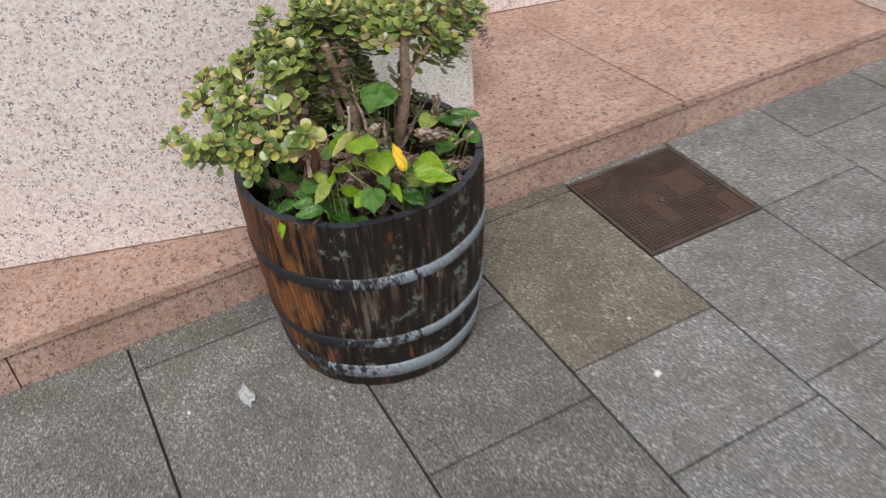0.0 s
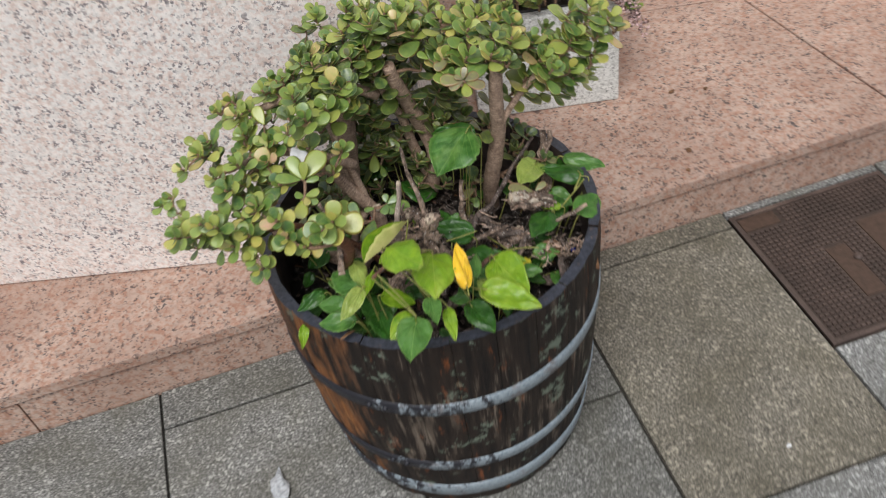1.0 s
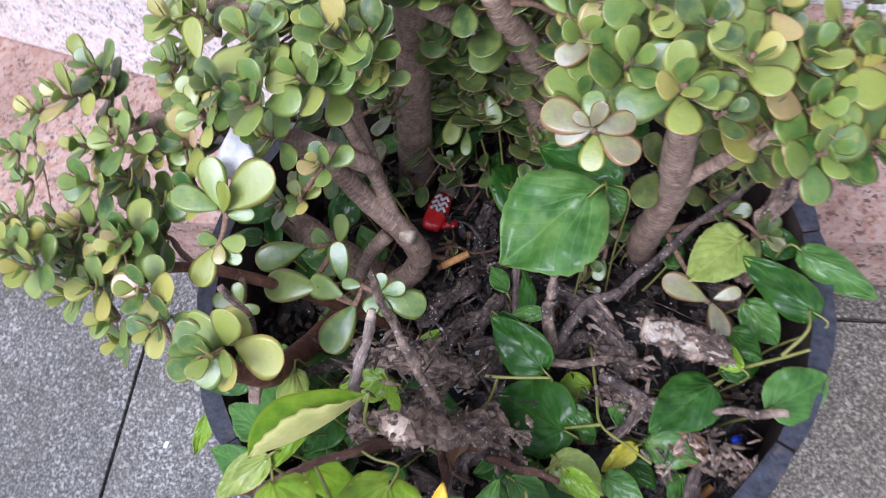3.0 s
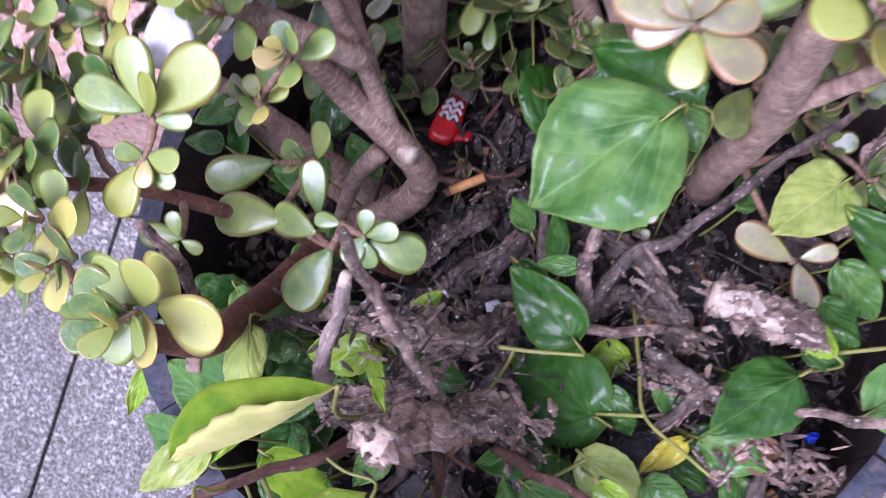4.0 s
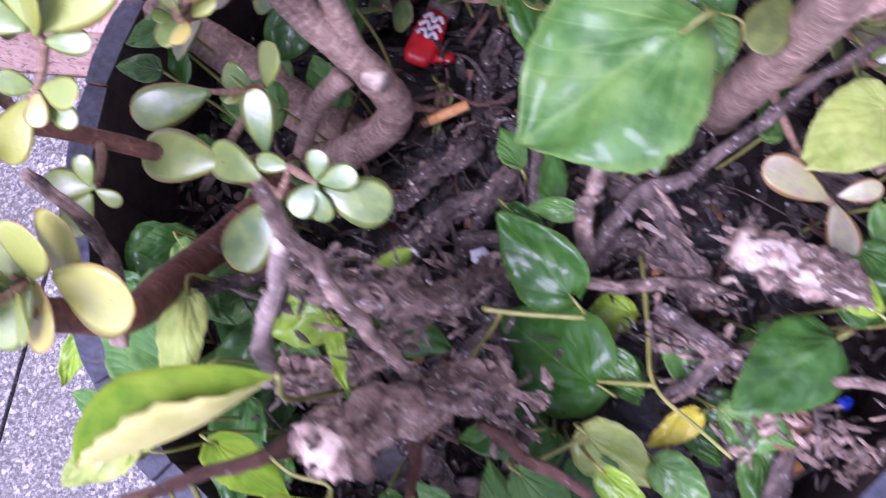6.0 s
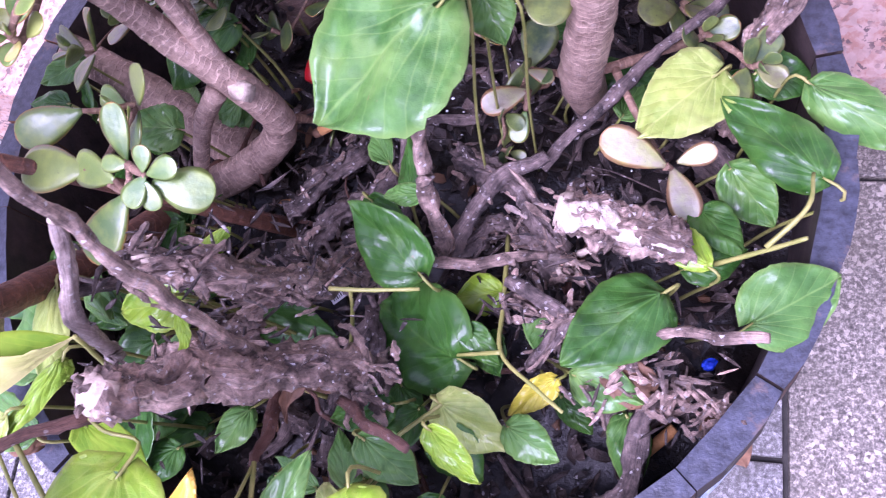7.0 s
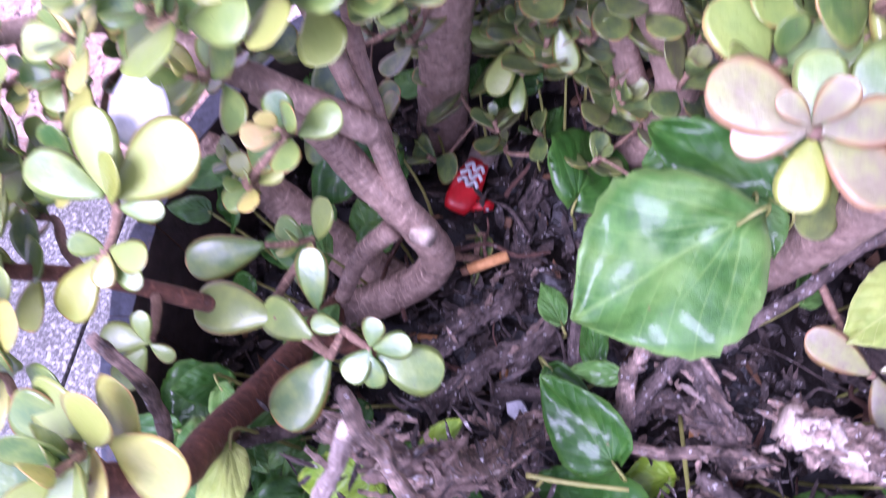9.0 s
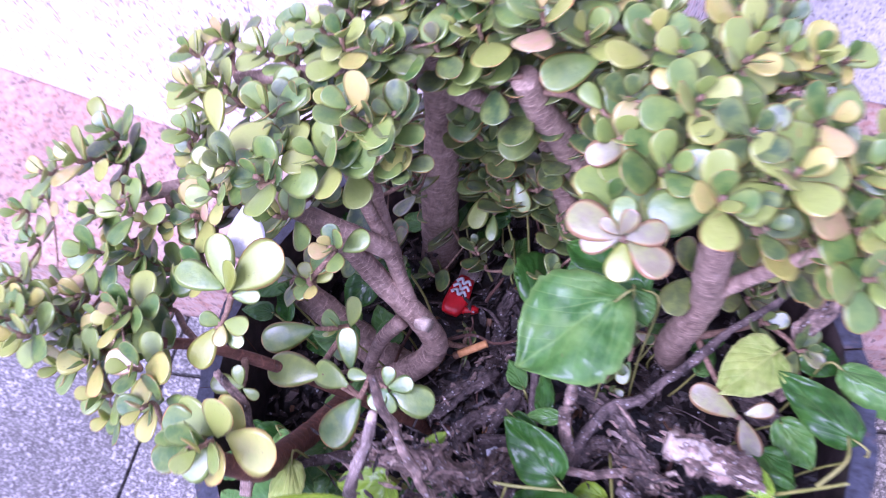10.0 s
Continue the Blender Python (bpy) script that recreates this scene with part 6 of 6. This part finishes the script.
def crumple(name, label, at, size, mat, seed, flat=0.4):
    bm = bmesh.new()
    bmesh.ops.create_icosphere(bm, subdivisions=2, radius=1)
    r = random.Random(seed)
    for vert in bm.verts:
        k = 1 + 0.45 * noise.noise(vert.co * 2.3 + Vector((seed, 0, 0))) + 0.5 * noise.noise(vert.co * 5.0) + r.uniform(-0.12, 0.12)
        vert.co = Vector((vert.co.x * size[0] * k, vert.co.y * size[1] * k, vert.co.z * size[2] * k))
    t = thing(name, label, name.replace("_", " "), at, me=from_bm(name, bm, mat))
    t.rotation_euler = (0, 0, r.uniform(0, 6))
    return t


crumple("foil_scrap", "small crumpled blue foil scrap on the soil", (0.236, -0.021, 0.502), (0.0048, 0.004, 0.0035), M_BLUE, 3)
crumple("paper_scrap", "small white paper scrap on the soil", (-0.012, 0.05, 0.502), (0.011, 0.007, 0.003), M_WHITE, 5)
card = thing("paper_scrap", "small white paper scrap with dark printed bars", "paper scrap", (-0.031, 0.017, 0.502))
card.rotation_euler = (radians(6), radians(-5), radians(38))
part("paper", from_bm("paper", box_bm(-0.0085, 0.0085, -0.006, 0.006, -0.0004, 0.0004), M_WHITE), card)
for k, (x, w) in enumerate(((-0.0065, 0.0008), (-0.0048, 0.0005), (-0.0034, 0.001), (-0.0014, 0.0005), (0.0002, 0.0008), (0.002, 0.0005), (0.0036, 0.001), (0.0056, 0.0006))):
    part("printed_bar", from_bm("printed_bar", box_bm(x, x + w, -0.0045, 0.002, 0.0005, 0.0008), M_SOIL), card)
crumple("plastic_scrap", "crumpled clear-white plastic scrap on the paving", (-0.445, 0.02, 0.008), (0.042, 0.02, 0.008), M_PLASTIC, 7)
for i, (x, y, s) in enumerate(((0.532, -0.489, 0.012), (-0.25, -0.1, 0.006), (0.60, -0.28, 0.006), (0.05, -0.56, 0.005), (-0.6, 0.05, 0.006))):
    crumple("gum_spot", "flattened pale gum spot on the paving", (x, y, 0.001), (s, s * 0.7, 0.0010), M_PLASTIC if i % 2 else M_WHITE, 20 + i)
for i, (x, y, s) in enumerate(((0.86, 0.75, 0.010), (0.95, 0.72, 0.008), (0.78, 0.50, 0.009), (0.74, 0.43, 0.006))):
    crumple("dry_leaf", "small curled brown leaf on the granite step", (x, y, TREAD + 0.003), (s, s * 0.7, 0.004), M_DRY, 40 + i)


def dead_leaf(at, turn, size, seed):
    t = thing("dead_leaf", "curled brown dead leaf among the stems", "leaf", at, "dead leaves in the barrel", me=vine_leaf_mesh(0.7, M_DRY, 0.35, seed))
    t.matrix_basis = Matrix.Translation(at) @ Euler([radians(a) for a in turn]).to_matrix().to_4x4() @ Matrix.Scale(size, 4)


dead_leaf((-0.008, -0.045, 0.59), (20, 35, 170), 0.045, 201)
dead_leaf((0.01, -0.06, 0.59), (-20, -35, 120), 0.035, 202)
dead_leaf((-0.015, 0.30, 0.57), (60, 10, 20), 0.06, 203)
dead_leaf((0.20, -0.05, 0.545), (30, -20, 60), 0.04, 204)
dead_leaf((0.24, -0.06, 0.53), (-25, 20, 200), 0.04, 205)
dead_leaf((-0.19, -0.12, 0.585), (10, 40, 100), 0.025, 206)

# ---- stone planter behind, with its own plant ----
bm = box_bm(-0.40, 0.0, 0.0, 0.40, 0.0, 0.30, 0.006)
box_planter = thing("stone_planter", "square pale speckled stone planter on the step", "planter", (0.716, 0.787, TREAD + 0.001))
box_planter.rotation_euler = (0, 0, radians(-13.5))
part("body", from_bm("body", bm, M_BLOCK), box_planter)
part("soil", from_bm("soil", box_bm(-0.37, -0.03, 0.03, 0.37, 0.296, 0.306, 0.004), M_SOIL), box_planter, "dark potting soil")
shrub = thing("flowering_plant", "small succulent with pink flower sprays in the stone planter", "plant", (0.735, 0.787, TREAD + 0.30))
shrub.rotation_euler = (0, 0, radians(-13.5))
mass, petals, sprigs = Joined(), Joined(), Joined()
rng = random.Random(9)
for i in range(80):
    c = Vector((rng.uniform(-0.40, 0.02), rng.uniform(-0.07, 0.30), rng.uniform(0.0, 0.13)))
    v, f, uv = tube(curve_pts([(c.x * 0.7 - 0.06, c.y * 0.7 + 0.06, -0.005), c.lerp(Vector((-0.2, 0.2, 0)), 0.3), c], 3), 0.004, 0.002, 5)
    sprigs.add(v, f, uv)
    for k in range(9):
        d = Vector((rng.uniform(-1, 1), rng.uniform(-1, 1), rng.uniform(0.0, 1))).normalized()
        _, (v, f, uv, e) = BASE_LEAF[rng.randrange(4)]
        m = Matrix.Translation(c) @ frame_of(d, Vector((0.1, -0.3, 1))) @ Matrix.Scale(rng.uniform(0.018, 0.032), 4)
        mass.add([m @ p for p in v], f, uv, {"edge": e, "shade_tint": [0.5] * len(v)})
for i in range(12):
    s = i / 11
    c = Vector((-0.09 + 0.115 * s + rng.uniform(-0.012, 0.012), -0.07 + rng.uniform(-0.012, 0.012), 0.12 - 0.14 * s * s + rng.uniform(-0.01, 0.01)))
    v, f, uv = tube(curve_pts([(-0.05, 0.04, 0.0), (-0.03, 0.02, 0.07), c.lerp(Vector((-0.04, -0.02, 0.12)), 0.4), c], 3), 0.002, 0.001, 5)
    sprigs.add(v, f, uv)
    for k in range(26):
        d = Vector((rng.uniform(-1, 1), rng.uniform(-1, 1), rng.uniform(-1, 1))).normalized()
        q = c + d * rng.uniform(0.004, 0.016) + Vector((0, 0, rng.uniform(-0.03, 0.01)))
        a = d.orthogonal().normalized() * 0.005
        b = d.cross(a)
        petals.add([q, q + a + d * 0.003, q + d * 0.008, q + b + d * 0.003, q - a + d * 0.003, q - b + d * 0.003], [(0, 1, 2, 3), (0, 4, 2, 5), (0, 3, 2, 4), (0, 5, 2, 1)])
part("stems", sprigs.mesh("stems", [M_TWIG]), shrub, kind="stuff")
part("foliage", mass.mesh("foliage", [M_JADE]), shrub, kind="stuff")
part("blossom", petals.mesh("blossom", [M_PINK]), shrub, "pale pink flower sprays", kind="stuff")
